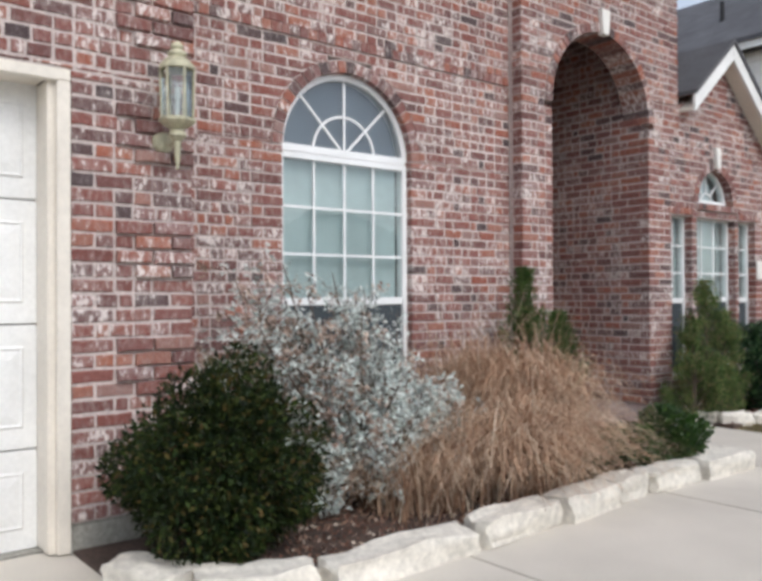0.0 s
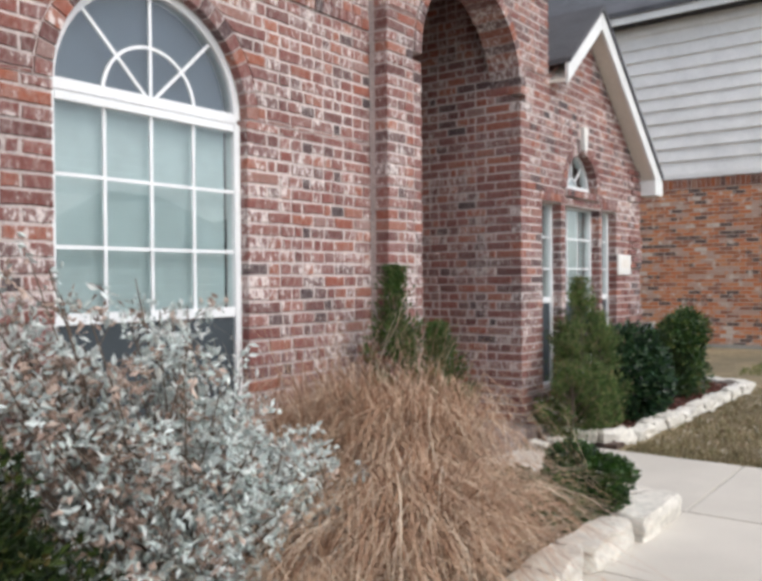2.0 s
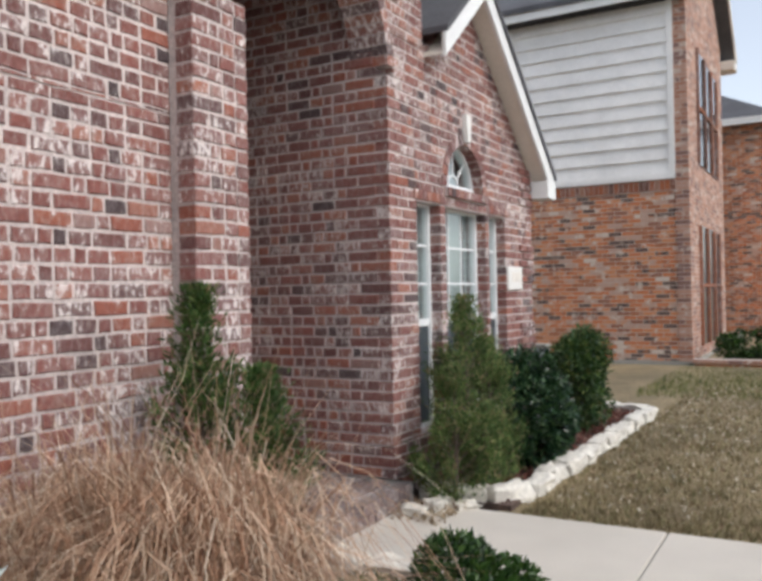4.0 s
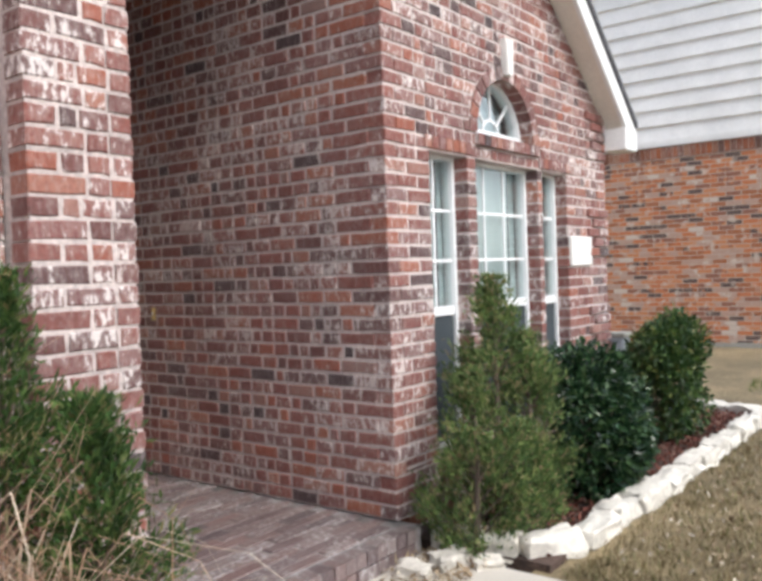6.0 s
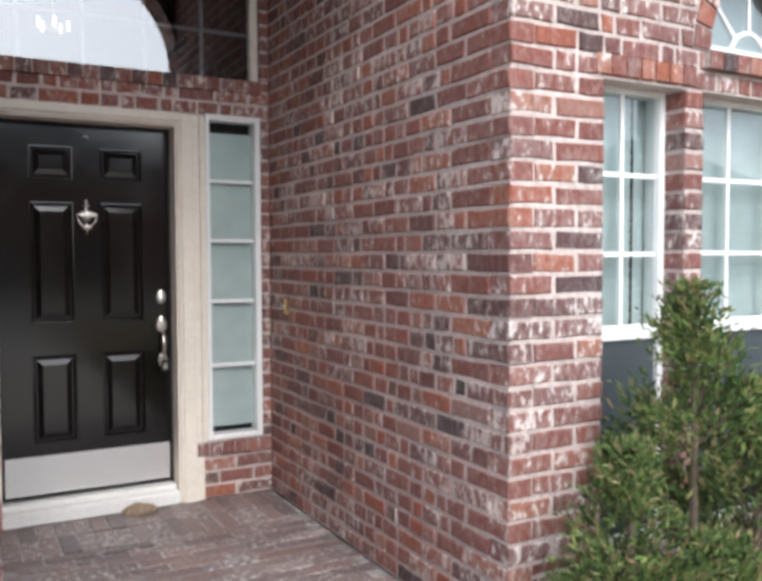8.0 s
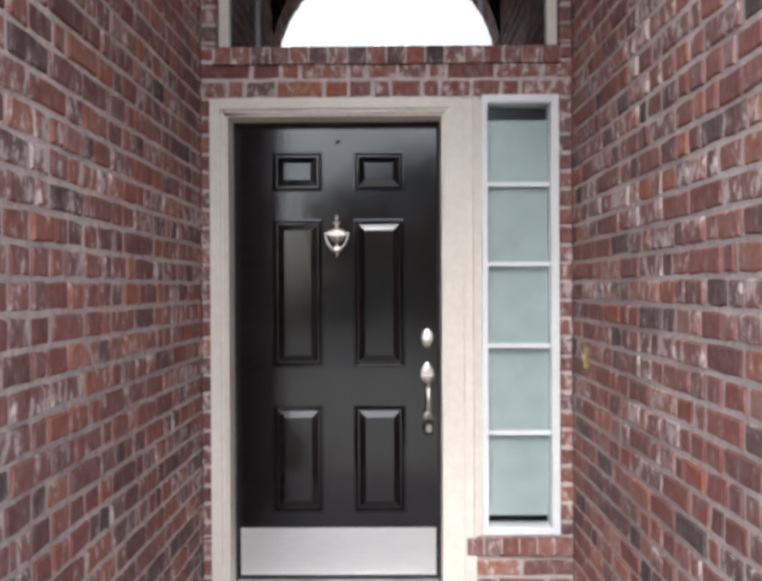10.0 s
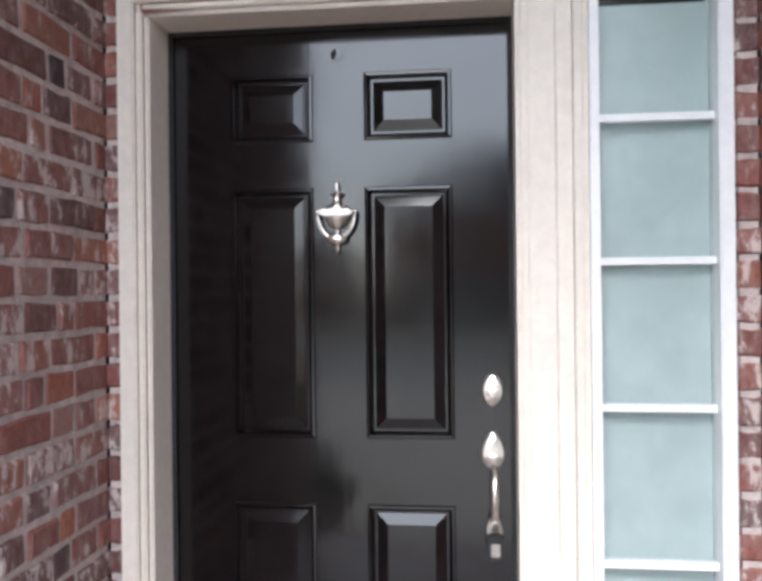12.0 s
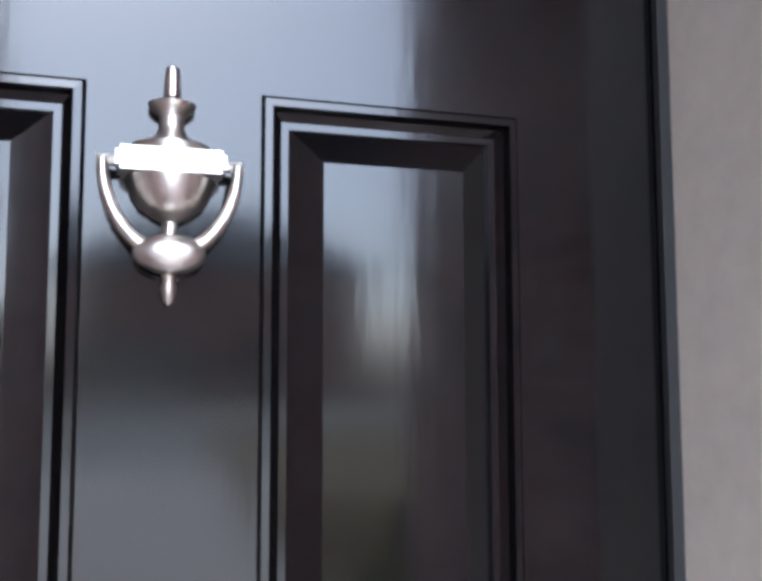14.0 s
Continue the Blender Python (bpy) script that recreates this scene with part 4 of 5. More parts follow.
bell = thing("doorbell", "small brass doorbell button on the brick", "doorbell")
part("plate", Shape().box(0.400, 0.428, AR - 0.022, AR - 0.004, 1.062, 1.146), MAT_BRASS, bell, bevel=0.003)
part("button", Shape().lathe([(0.008, 0.0), (0.008, 0.006), (0.0005, 0.007)], (0.0, 0.0, 0.0), sides=14), MAT_WHITE, bell, smooth=True).matrix_basis = pose(0.414, AR - 0.022, 1.108, 90)

st = Shape()
bm = bmesh.new()
bmesh.ops.create_icosphere(bm, subdivisions=3, radius=1.0)
st.v = [tuple((Vector((v.co.x * 0.05, v.co.y * 0.085, max(v.co.z, -0.2) * 0.045)) * (1 + 0.25 * noise.noise(v.co * 1.7)))) for v in bm.verts]
st.f = [tuple(v.index for v in f.verts) for f in bm.faces]
bm.free()
rock = tagged(part("door_stone", st, MAT_ROCK, smooth=True), "flat brown stone lying at the threshold", "stone")
rock.matrix_basis = pose(0.205, 0.665, 0.012)

# chandelier in the foyer
ch = thing("chandelier", "small lit foyer chandelier seen through dark glass", "chandelier")
part("stem", Shape().tube([(-3.1, 0.65, 5.2), (-3.1, 0.65, 3.45)], [0.012, 0.012], 8), MAT_BRASS, ch)
part("hub", Shape().lathe([(0.0005, -0.08), (0.05, -0.05), (0.03, 0.03), (0.012, 0.08)], (-3.1, 0.65, 3.42), sides=14), MAT_BRASS, ch, smooth=True)
MAT_BULB = glowing("lit_bulb", (1.0, 0.85, 0.6), 2.0)
for k in range(5):
    a = 2 * math.pi * k / 5
    c = Vector((-3.1 + 0.13 * math.cos(a), 0.65 + 0.13 * math.sin(a), 3.45))
    part("arm", Shape().tube([(-3.1, 0.65, 3.40), c - Vector((0, 0, 0.06))], [0.008, 0.008], 6), MAT_BRASS, ch)
    part("bulb", Shape().lathe([(0.0005, 0.04), (0.008, 0.025), (0.011, 0.0), (0.008, -0.04), (0.007, -0.06)], c, sides=10), MAT_BULB, ch, "lit bulb", smooth=True)

# ---------------------------------------------------------------- garage door, lantern, sign
gd = thing("garage_door", "white sectional garage door with raised panels, closed", "garage door")
DX = GX - 0.21
for k, (a, b) in enumerate(((-0.145, 0.37), (0.37, 1.01), (1.01, 1.65), (1.65, 2.26))):
    sec = part("section", Shape().box(DX - 0.05, DX, -8.35, -4.735, a + 0.004, b - 0.004), MAT_WHITE, gd, bevel=0.004)
    for n in range(5):
        y1 = -4.80 - n * 0.71
        y0, z0, z1 = y1 - 0.58, a + 0.11, b - 0.11
        q = Shape()
        for e, x in ((0.0, 0.001), (0.012, 0.010), (0.022, 0.004), (0.07, 0.012)):
            q.v += [(DX + x, y0 + e, z0 + e), (DX + x, y1 - e, z0 + e), (DX + x, y1 - e, z1 - e), (DX + x, y0 + e, z1 - e)]
        q.f = [(m * 4 + j, m * 4 + (j + 1) % 4, m * 4 + 4 + (j + 1) % 4, m * 4 + 4 + j) for m in range(3) for j in range(4)] + [(12, 13, 14, 15)]
        part("raised_panel", q, MAT_WHITE, sec)
gf = thing("garage_frame", "peeling cream painted garage door frame", "door frame", kind="structure")
part("jamb", Shape().box(DX - 0.02, GX - 0.03, -4.735, -4.632, GROUND + 0.01, 2.245).box(GX - 0.03, GX + 0.012, -4.70, -4.632, GROUND + 0.01, 2.235), MAT_CREAM, gf, bevel=0.005)
part("head", Shape().box(DX - 0.02, GX - 0.03, -8.37, -4.735, 2.245, 2.297).box(GX - 0.03, GX + 0.012, -8.3, -4.632, 2.235, 2.297), MAT_CREAM, gf, bevel=0.005)

lan = thing("wall_lantern", "aged cream-brass hexagonal wall lantern with clear panes", "lantern")
LX, LY = GX + 0.165, -4.13
part("back_plate", Shape().lathe([(0.0005, 0.03), (0.05, 0.022), (0.062, 0.0)], (GX + 0.016, LY - 0.015, 1.985), "x", 20), MAT_LANTERN, lan, smooth=True)
part("arm", Shape().tube([(GX + 0.02, LY - 0.015, 1.985), (GX + 0.09, LY, 1.965), (LX, LY, 1.995)], [0.014, 0.014, 0.014], 8), MAT_LANTERN, lan, smooth=True)
part("tail", Shape().lathe([(0.0005, 1.82), (0.010, 1.83), (0.008, 1.845), (0.014, 1.86), (0.020, 1.97), (0.038, 1.985), (0.048, 2.0), (0.042, 2.02), (0.030, 2.035)], (LX, LY, 0), sides=18), MAT_LANTERN, lan, smooth=True)
part("base_cup", Shape().lathe([(0.030, 2.03), (0.075, 2.055), (0.098, 2.075), (0.098, 2.09), (0.08, 2.095), (0.0005, 2.095)], (LX, LY, 0), sides=6), MAT_LANTERN, lan)
cage = part("cage", Shape().lathe([(0.088, 2.345), (0.095, 2.350), (0.095, 2.365), (0.066, 2.40), (0.045, 2.412), (0.052, 2.43), (0.046, 2.445), (0.026, 2.455), (0.034, 2.47), (0.030, 2.485), (0.010, 2.50), (0.0005, 2.505)], (LX, LY, 0), sides=18), MAT_LANTERN, lan, "domed cap with finial", smooth=True)
for k in range(6):
    a, b = math.pi / 3 * k, math.pi / 3 * (k + 1)
    p, q = (LX + 0.082 * math.cos(a), LY + 0.082 * math.sin(a)), (LX + 0.082 * math.cos(b), LY + 0.082 * math.sin(b))
    part("corner_bar", Shape().tube([(*p, 2.09), (p[0] + 0.006 * math.cos(a), p[1] + 0.006 * math.sin(a), 2.35)], [0.007, 0.007], 6), MAT_LANTERN, lan)
    g = part("pane", Shape().add([(*p, 2.095), (*q, 2.095), (*q, 2.345), (*p, 2.345)], [(0, 1, 2, 3)]), MAT_GLASS, lan)
    g.visible_shadow = False
part("candle", Shape().lathe([(0.012, 2.095), (0.012, 2.19), (0.016, 2.20), (0.02, 2.225), (0.0005, 2.27)], (LX, LY, 0), sides=12), MAT_WHITE, lan, "white candle sleeve with bulb", smooth=True)

meter = thing("utility_box", "small grey utility box at the house corner", "utility box")
part("body", Shape().box(2.30, 2.52, END_Y + 0.02, END_Y + 0.20, GROUND - 0.03, 0.72), plain("grey_box_paint", (0.42, 0.46, 0.50), 0.5, amount=0.12), meter, bevel=0.012)
part("lid", Shape().box(2.285, 2.535, END_Y + 0.005, END_Y + 0.215, 0.72, 0.76), MAT_FOUND, meter, "pale weathered lid", bevel=0.008)

sign = thing("address_plaque", "white stone address plaque set in brick", "plaque")
part("plate", Shape().box(TX - 0.01, TX + 0.026, 3.745, 4.140, 1.333, 1.557), MAT_KEYSTONE, sign, bevel=0.006)
for k, (w, z0, z1) in enumerate(((0.05, 1.41, 1.50), (0.05, 1.41, 1.50), (0.05, 1.41, 1.50))):
    y = 3.845 + k * 0.075
    part("digit_mark", Shape().box(TX + 0.026, TX + 0.028, y, y + w, z0, z1), MAT_CREAM, sign)

# ---------------------------------------------------------------- roofs of the house
gr = thing("gable_roof", "grey shingled gable roof with white rake boards", "roof", kind="structure")
RX = TX + 0.2
for far in (4.71, TOWER_R + 0.015):
    dy = abs(far - PEAK_Y)
    p0, p1 = (PEAK_Y, PEAK_Z + 0.10), (far, PEAK_Z + 0.10 - dy * PITCH)
    s = Shape()
    s.prism([p0, p1, (p1[0], p1[1] - 0.19), (p0[0], p0[1] - 0.19)], (0, 1, 0), (0, 0, 1), (1, 0, 0), (0, 0, 0), RX - 0.035, RX)
    part("rake_board", s, MAT_WHITE, gr, bevel=0.004)
    s = Shape()
    s.prism([p0, p1, (p1[0], p1[1] + 0.05), (p0[0], p0[1] + 0.05)], (0, 1, 0), (0, 0, 1), (1, 0, 0), (0, 0, 0), -4.0, RX + 0.02)
    part("shingles", s, MAT_SHINGLE, gr)
    s = Shape()
    s.prism([(p0[0], p0[1] - 0.15), (p1[0], p1[1] - 0.15), (p1[0], p1[1] - 0.17), (p0[0], p0[1] - 0.17)], (0, 1, 0), (0, 0, 1), (1, 0, 0), (0, 0, 0), TX - 0.05, RX - 0.036)
    part("soffit", s, MAT_CREAM, gr)
zt = PEAK_Z + 0.10 - (4.71 - PEAK_Y) * PITCH
part("eave_return", Shape().box(TX + 0.01, RX + 0.006, END_Y - 0.04, 4.72, zt - 0.20, zt - 0.02), MAT_WHITE, gr, bevel=0.006)
part("eave_fascia", Shape().box(-4.0, TX, 4.68, 4.71, zt - 0.17, zt), MAT_WHITE, gr)
mr = thing("main_roof", "hipped grey shingle roof over the upper storey", "roof", kind="structure")
part("shingles", Shape().add([(3.3, -9.4, 6.2), (3.3, 2.4, 6.2), (-6.5, 2.4, 6.2), (-6.5, -9.4, 6.2), (-1.6, -5.0, 9.4), (-1.6, -1.5, 9.4)],
     [(0, 1, 5, 4), (1, 2, 5), (2, 3, 4, 5), (3, 0, 4), (0, 3, 2, 1)]), MAT_SHINGLE, mr)

# ---------------------------------------------------------------- plants
def leaves(name, pos, out, length, width, mat, parent, rng, spread=0.8, up=0.0, kind="", label=""):
    """One crown of small kite-shaped leaves: pos and out are arrays of places and outward ways."""
    n = len(pos)
    d = out + rng.normal(0, spread, (n, 3)) + np.array((0, 0, up))
    d /= np.linalg.norm(d, axis=1)[:, None] + 1e-9
    s = np.cross(d, rng.normal(0, 1, (n, 3)))
    s /= np.linalg.norm(s, axis=1)[:, None] + 1e-9
    l = length * rng.uniform(0.6, 1.3, (n, 1))
    w = width * rng.uniform(0.7, 1.2, (n, 1))
    nn = np.cross(d, s) * w * 0.25
    v = np.stack([pos, pos + d * l * 0.45 + s * w * 0.5 + nn, pos + d * l, pos + d * l * 0.45 - s * w * 0.5 + nn], 1).reshape(-1, 3)
    me = bpy.data.meshes.new(name)
    me.from_pydata(v.tolist(), [], [(4 * k, 4 * k + 1, 4 * k + 2, 4 * k + 3) for k in range(n)])
    me.materials.append(mat)
    return link(new(name, me), parent, label)


def lobes(rng, n, centre, radii, count=14, inner=0.55):
    """Points in a lumpy crown: a body of many overlapping lobes, and the outward way at each."""
    c, r = np.array(centre), np.array(radii)
    u = rng.normal(0, 1, (count, 3))
    u /= np.linalg.norm(u, axis=1)[:, None]
    lc = c + u * r * rng.uniform(0.4, 0.72, (count, 1))
    lr = rng.uniform(0.28, 0.46, (count, 1)) * r
    k = rng.integers(0, count, n)
    w = rng.normal(0, 1, (n, 3))
    w /= np.linalg.norm(w, axis=1)[:, None]
    p = lc[k] + w * lr[k] * (inner + (1 - inner) * rng.random((n, 1)) ** 0.4)
    p[:, 2] = np.maximum(p[:, 2], GROUND + 0.03)
    o = (p - c) / r
    return p, o / (np.linalg.norm(o, axis=1)[:, None] + 1e-9)


def stems(rng, base, tips, r0=0.008, sides=4, bend=0.12):
    s, lines = Shape(), []
    for t in tips:
        b = Vector(base) + Vector(rng.uniform(-0.06, 0.06, 3) * (1, 1, 0))
        t = Vector(t)
        m = b.lerp(t, 0.5) + Vector(rng.uniform(-bend, bend, 3))
        pts = [b.lerp(m, q).lerp(m.lerp(t, q), q) for q in (0, 0.25, 0.5, 0.75, 1.0)]
        s.tube(pts, [r0, r0 * 0.8, r0 * 0.6, r0 * 0.45, r0 * 0.25], sides)
        lines.append(pts)
    return s, lines


def round_shrub(name, label, cat, seed, centre, radii, n, length, width, mat, spread=0.8, count=16, inner=0.5, group=""):
    rng = np.random.default_rng(seed)
    t = thing(name, label, cat, group)
    p, o = lobes(rng, n, centre, radii, count, inner)
    tips = p[rng.integers(0, n, 26)]
    s, _ = stems(rng, (centre[0], centre[1], GROUND), [tuple(x) for x in tips], 0.009)
    part("branchwork", s, MAT_BARK, t)
    leaves("foliage", p, o, length, width, mat, t, rng, spread)
    return t


def cone_tree(name, label, seed, cones, n, length, width, mat, group="", tufts=60):
    """An upright conifer of one or more cones, each x, y, radius, top: tufts of sprays at the ends of rising boughs, with gaps."""
    rng = np.random.default_rng(seed)
    t = thing(name, label, "conifer", group)
    for x, y, r, top in cones:
        h = top - GROUND
        part("trunk", Shape().tube([(x, y, GROUND - 0.02), (x + 0.02, y, GROUND + h * 0.5), (x, y + 0.01, top - 0.05)], [0.022, 0.014, 0.004], 7), MAT_BARK, t)
        q = np.append(rng.random(tufts - 4) ** 0.85, (0.93, 0.97, 1.0, 0.9))
        a = rng.uniform(0, 2 * np.pi, tufts)
        prof = np.clip(np.sin(np.pi * np.clip(q * 0.78 + 0.20, 0, 0.985)), 0.04, 1)
        rad = r * prof * rng.uniform(0.40, 1.18, tufts)
        tips = np.stack([x + rad * np.cos(a), y + rad * np.sin(a), GROUND + 0.08 + q * (h - 0.08)], 1)
        roots = np.stack([x + 0.1 * rad * np.cos(a), y + 0.1 * rad * np.sin(a), np.maximum(GROUND + 0.02, tips[:, 2] - 0.10 - 0.5 * rad)], 1)
        bough = Shape()
        for b, e in zip(roots, tips):
            bough.tube([b, e], [0.006, 0.002], 4)
        part("branchwork", bough, MAT_BARK, t)
        k = rng.integers(0, tufts, n)
        f = 1.02 - 0.62 * rng.random((n, 1)) ** 1.5
        p = roots[k] + (tips[k] - roots[k]) * f + rng.normal(0, 1, (n, 3)) * np.array((0.036, 0.036, 0.05)) * (0.45 + 1.4 * r)
        p[:, 2] = np.clip(p[:, 2], GROUND + 0.03, top)
        o = np.stack([np.cos(a[k]), np.sin(a[k]), np.full(n, 1.1)], 1)
        leaves("foliage", p, o, length, width, mat, t, rng, 0.8, 0.2)
    return t


def grass_clump(label, seed, centre, n, reach, height, width=0.006, stalks=0, lean=(0, 0)):
    rng = np.random.default_rng(seed)
    t = thing("ornamental_grass", label, "grass clump", "dry grasses in the bed")
    def ribbons(name, n, reach, height, width, droop):
        a = rng.uniform(0, 2 * np.pi, n)
        b = np.stack([centre[0] + rng.normal(0, 0.13, n), centre[1] + rng.normal(0, 0.15, n), np.full(n, GROUND + 0.01)], 1)
        rr, hh = reach * rng.uniform(0.25, 1.1, n) , height * rng.uniform(0.55, 1.1, n)
        dx, dy = np.cos(a) + lean[0], np.sin(a) + lean[1]
        tw, droops, wob = rng.normal(0, 0.26, n), droop * rng.uniform(0.35, 1.6, n), rng.normal(0, 0.05, (n, 3))
        v, f, seg = np.zeros((n, 12, 3)), [], 6
        for k in range(seg):
            s = k / (seg - 1)
            kink = np.sin(s * 7.0 + wob[:, 2] * 40) * s
            x = b[:, 0] + dx * rr * s ** 1.4 + tw * s * s * -dy + wob[:, 0] * kink
            y = b[:, 1] + dy * rr * s ** 1.4 + tw * s * s * dx + wob[:, 1] * kink
            z = b[:, 2] + np.maximum(hh * (1.0 + droops) * s - hh * droops * 1.25 * s ** 2.6, 0.0)
            w = width * (1 - s * 0.85)
            v[:, 2 * k] = np.stack([x - dy * w, y + dx * w, z], 1)
            v[:, 2 * k + 1] = np.stack([x + dy * w, y - dx * w, np.maximum(z, GROUND + 0.01)], 1)
        f = [(12 * i + 2 * k, 12 * i + 2 * k + 1, 12 * i + 2 * k + 3, 12 * i + 2 * k + 2) for i in range(n) for k in range(seg - 1)]
        me = bpy.data.meshes.new(name)
        me.from_pydata(v.reshape(-1, 3).tolist(), [], f)
        me.materials.append(BLADE_DRY)
        link(new(name, me), t, "")
    ribbons("blade_tuft", n, reach, height, width, 1.15)
    if stalks:
        ribbons("seed_head", stalks, reach * 0.75, height * 1.55, 0.0035, 0.25)
    return t


round_shrub("boxwood_shrub", "dense dark green boxwood shrub beside the garage", "shrub", 11, (3.60, -4.15, 0.30), (0.62, 0.57, 0.63), 21000, 0.036, 0.018, LEAF_BOX, 0.7, 26, 0.45)
round_shrub("low_shrub", "low glossy green shrub at the bed corner", "shrub", 12, (3.73, -0.66, 0.07), (0.43, 0.55, 0.30), 10500, 0.042, 0.024, LEAF_SMALL, 0.7, 14)
round_shrub("holly_shrub", "dark glossy holly shrub under the gable windows", "shrub", 13, (2.86, 2.88, 0.34), (0.42, 0.62, 0.58), 10500, 0.056, 0.030, LEAF_HOLLY, 0.8, 22, group="evergreen shrubs in the side bed")
round_shrub("photinia_shrub", "upright mid-green evergreen shrub near the house corner", "shrub", 14, (2.84, 4.66, 0.36), (0.42, 0.62, 0.60), 8500, 0.060, 0.028, LEAF_MID, 0.9, 20, group="evergreen shrubs in the side bed")
cone_tree("young_cedar", "small pointed green cedar against the brick", 21, ((2.62, -0.76, 0.23, 1.36),), 6500, 0.045, 0.011, LEAF_CEDAR, "young cedars by the entry")
cone_tree("young_cedar", "short green cedar beside the porch", 22, ((2.87, -0.63, 0.24, 0.99),), 6800, 0.045, 0.011, LEAF_CEDAR, "young cedars by the entry")
cone_tree("cypress_shrub", "yellow-green upright cypress shrub with bare brown inner twigs", 23, ((2.74, 1.94, 0.28, 1.28), (2.84, 2.13, 0.26, 0.95), (2.80, 1.60, 0.29, 0.80), (2.93, 1.88, 0.24, 0.5)), 6800, 0.040, 0.012, LEAF_JUN, tufts=44)

# the big silver sage: wiry stems with pale leaf clusters
rng = np.random.default_rng(31)
sage = thing("sage_shrub", "open wiry silver-leaved sage shrub, partly dry", "shrub")
tips = []
while len(tips) < 230:
    u = rng.normal(0, 1, 3)
    u /= np.linalg.norm(u)
    if u[2] < -0.15:
        continue
    q = rng.uniform(0.62, 1.0)
    tips.append((3.02 + u[0] * 0.60 * q, -2.92 + u[1] * (1.25 if u[1] < 0 else 1.18) * q, max(0.02, 0.10 + u[2] * 1.32 * q * (1.0 - 0.72 * max(0.0, u[1] + 0.12) + 0.45 * max(0.0, -u[1] - 0.25)))))
s, lines = stems(rng, (3.02, -2.85, GROUND), tips, 0.0095, 5, 0.16)
part("branchwork", s, MAT_BARK, sage)
twig = Shape()
p, o, dry = [], [], []
for pts in lines:
    for _ in range(14):
        q = rng.uniform(0.42, 1.0)
        k = min(int(q * 4), 3)
        c = pts[k].lerp(pts[k + 1], q * 4 - k)
        e = c + Vector(rng.normal(0, 0.075, 3)) + Vector((0, 0, 0.05))
        e.z = max(e.z, GROUND + 0.03)
        twig.tube([c, e], [0.0022, 0.0012], 3)
        n = rng.integers(7, 14)
        g = c + (e - c) * 0.8
        w = rng.normal(0, 0.022, (n, 3))
        brown = (g.y < -3.0 and g.z > 0.35 and rng.random() < 0.32) or rng.random() < 0.12
        (dry if brown else p).extend((np.array(g) + w).tolist())
part("twigwork", twig, MAT_BARK, sage)
for name, pts, mat in (("silver_foliage", p, LEAF_SAGE), ("dry_foliage", dry, LEAF_DRY)):
    a = np.array(pts)
    leaves(name, a, rng.normal(0, 1, a.shape), 0.044, 0.024, mat, sage, rng, 0.8)

grass_clump("large dry tan ornamental grass arching over the stones", 41, (3.60, -2.00), 3000, 0.78, 0.56, 0.0050, 60, (0.10, -0.05))
grass_clump("dry tan ornamental grass with tall seed stalks", 42, (3.14, -1.28), 2500, 0.70, 0.80, 0.0052, 210, (0.0, -0.24))
grass_clump("low dry straw tangled under the sage", 44, (3.45, -2.70), 1100, 0.55, 0.42, 0.0045, 30)
grass_clump("sparse dry grass before the window", 45, (2.78, -2.15), 420, 0.45, 0.72, 0.0035, 40)
grass_clump("thin dry grass against the window wall", 43, (2.76, -1.45), 1500, 0.55, 0.85, 0.004, 110)

# ---------------------------------------------------------------- stone edging
def stone(centre, length, width, height, turn, seed, group):
    bm = bmesh.new()
    bmesh.ops.create_cube(bm, size=1.0)
    bmesh.ops.subdivide_edges(bm, edges=bm.edges, cuts=4, use_grid_fill=True)
    off = Vector((seed * 3.7, seed * 1.3, 0))
    s = Shape()
    for v in bm.verts:
        c = v.co
        k = 1 - 0.10 * (abs(c.x * 2) ** 6 + abs(c.y * 2) ** 6 + abs(c.z * 2) ** 6) / 3
        q = Vector((c.x * length * k, c.y * width * k, c.z * height * k))
        q += Vector((noise.noise(c * 2.2 + off), noise.noise(c * 2.2 + off + Vector((9, 0, 0))), noise.noise(c * 2.2 + off + Vector((0, 9, 0))))) * 0.030
        q += Vector((noise.noise(c * 9 + off), noise.noise(c * 9 - off), noise.noise(c * 9 + off * 2))) * 0.010
        s.v.append(tuple(q))
    s.f = [tuple(v.index for v in f.verts) for f in bm.faces]
    bm.free()
    ob = part("edging_stone", s, MAT_LIME, smooth=True)
    ob.matrix_basis = pose(*centre, 0, 0, turn)
    return tagged(ob, "rough white limestone block edging the flower bed", "stone", group)


def edging(points, group, height, width, seed, lo, hi):
    rng = random.Random(seed)
    pts = [Vector((*p, 0)) for p in points]
    for a, b in zip(pts[:-1], pts[1:]):
        run, d = (b - a).length, (b - a).normalized()
        n = max(1, round(run / rng.uniform(lo, hi)))
        cuts = [0.0] + sorted((k + rng.uniform(-0.22, 0.22)) / n for k in range(1, n)) + [1.0]
        for q0, q1 in zip(cuts[:-1], cuts[1:]):
            c = a + d * run * (q0 + q1) / 2
            h = height * rng.uniform(0.85, 1.12)
            stone((c.x + rng.uniform(-0.012, 0.012), c.y + rng.uniform(-0.012, 0.012), GROUND + h / 2 - 0.012), run * (q1 - q0) * 0.985, width * rng.uniform(0.9, 1.12), h,
                  math.degrees(math.atan2(d.y, d.x)) + rng.uniform(-3, 3), rng.random() * 40, group)


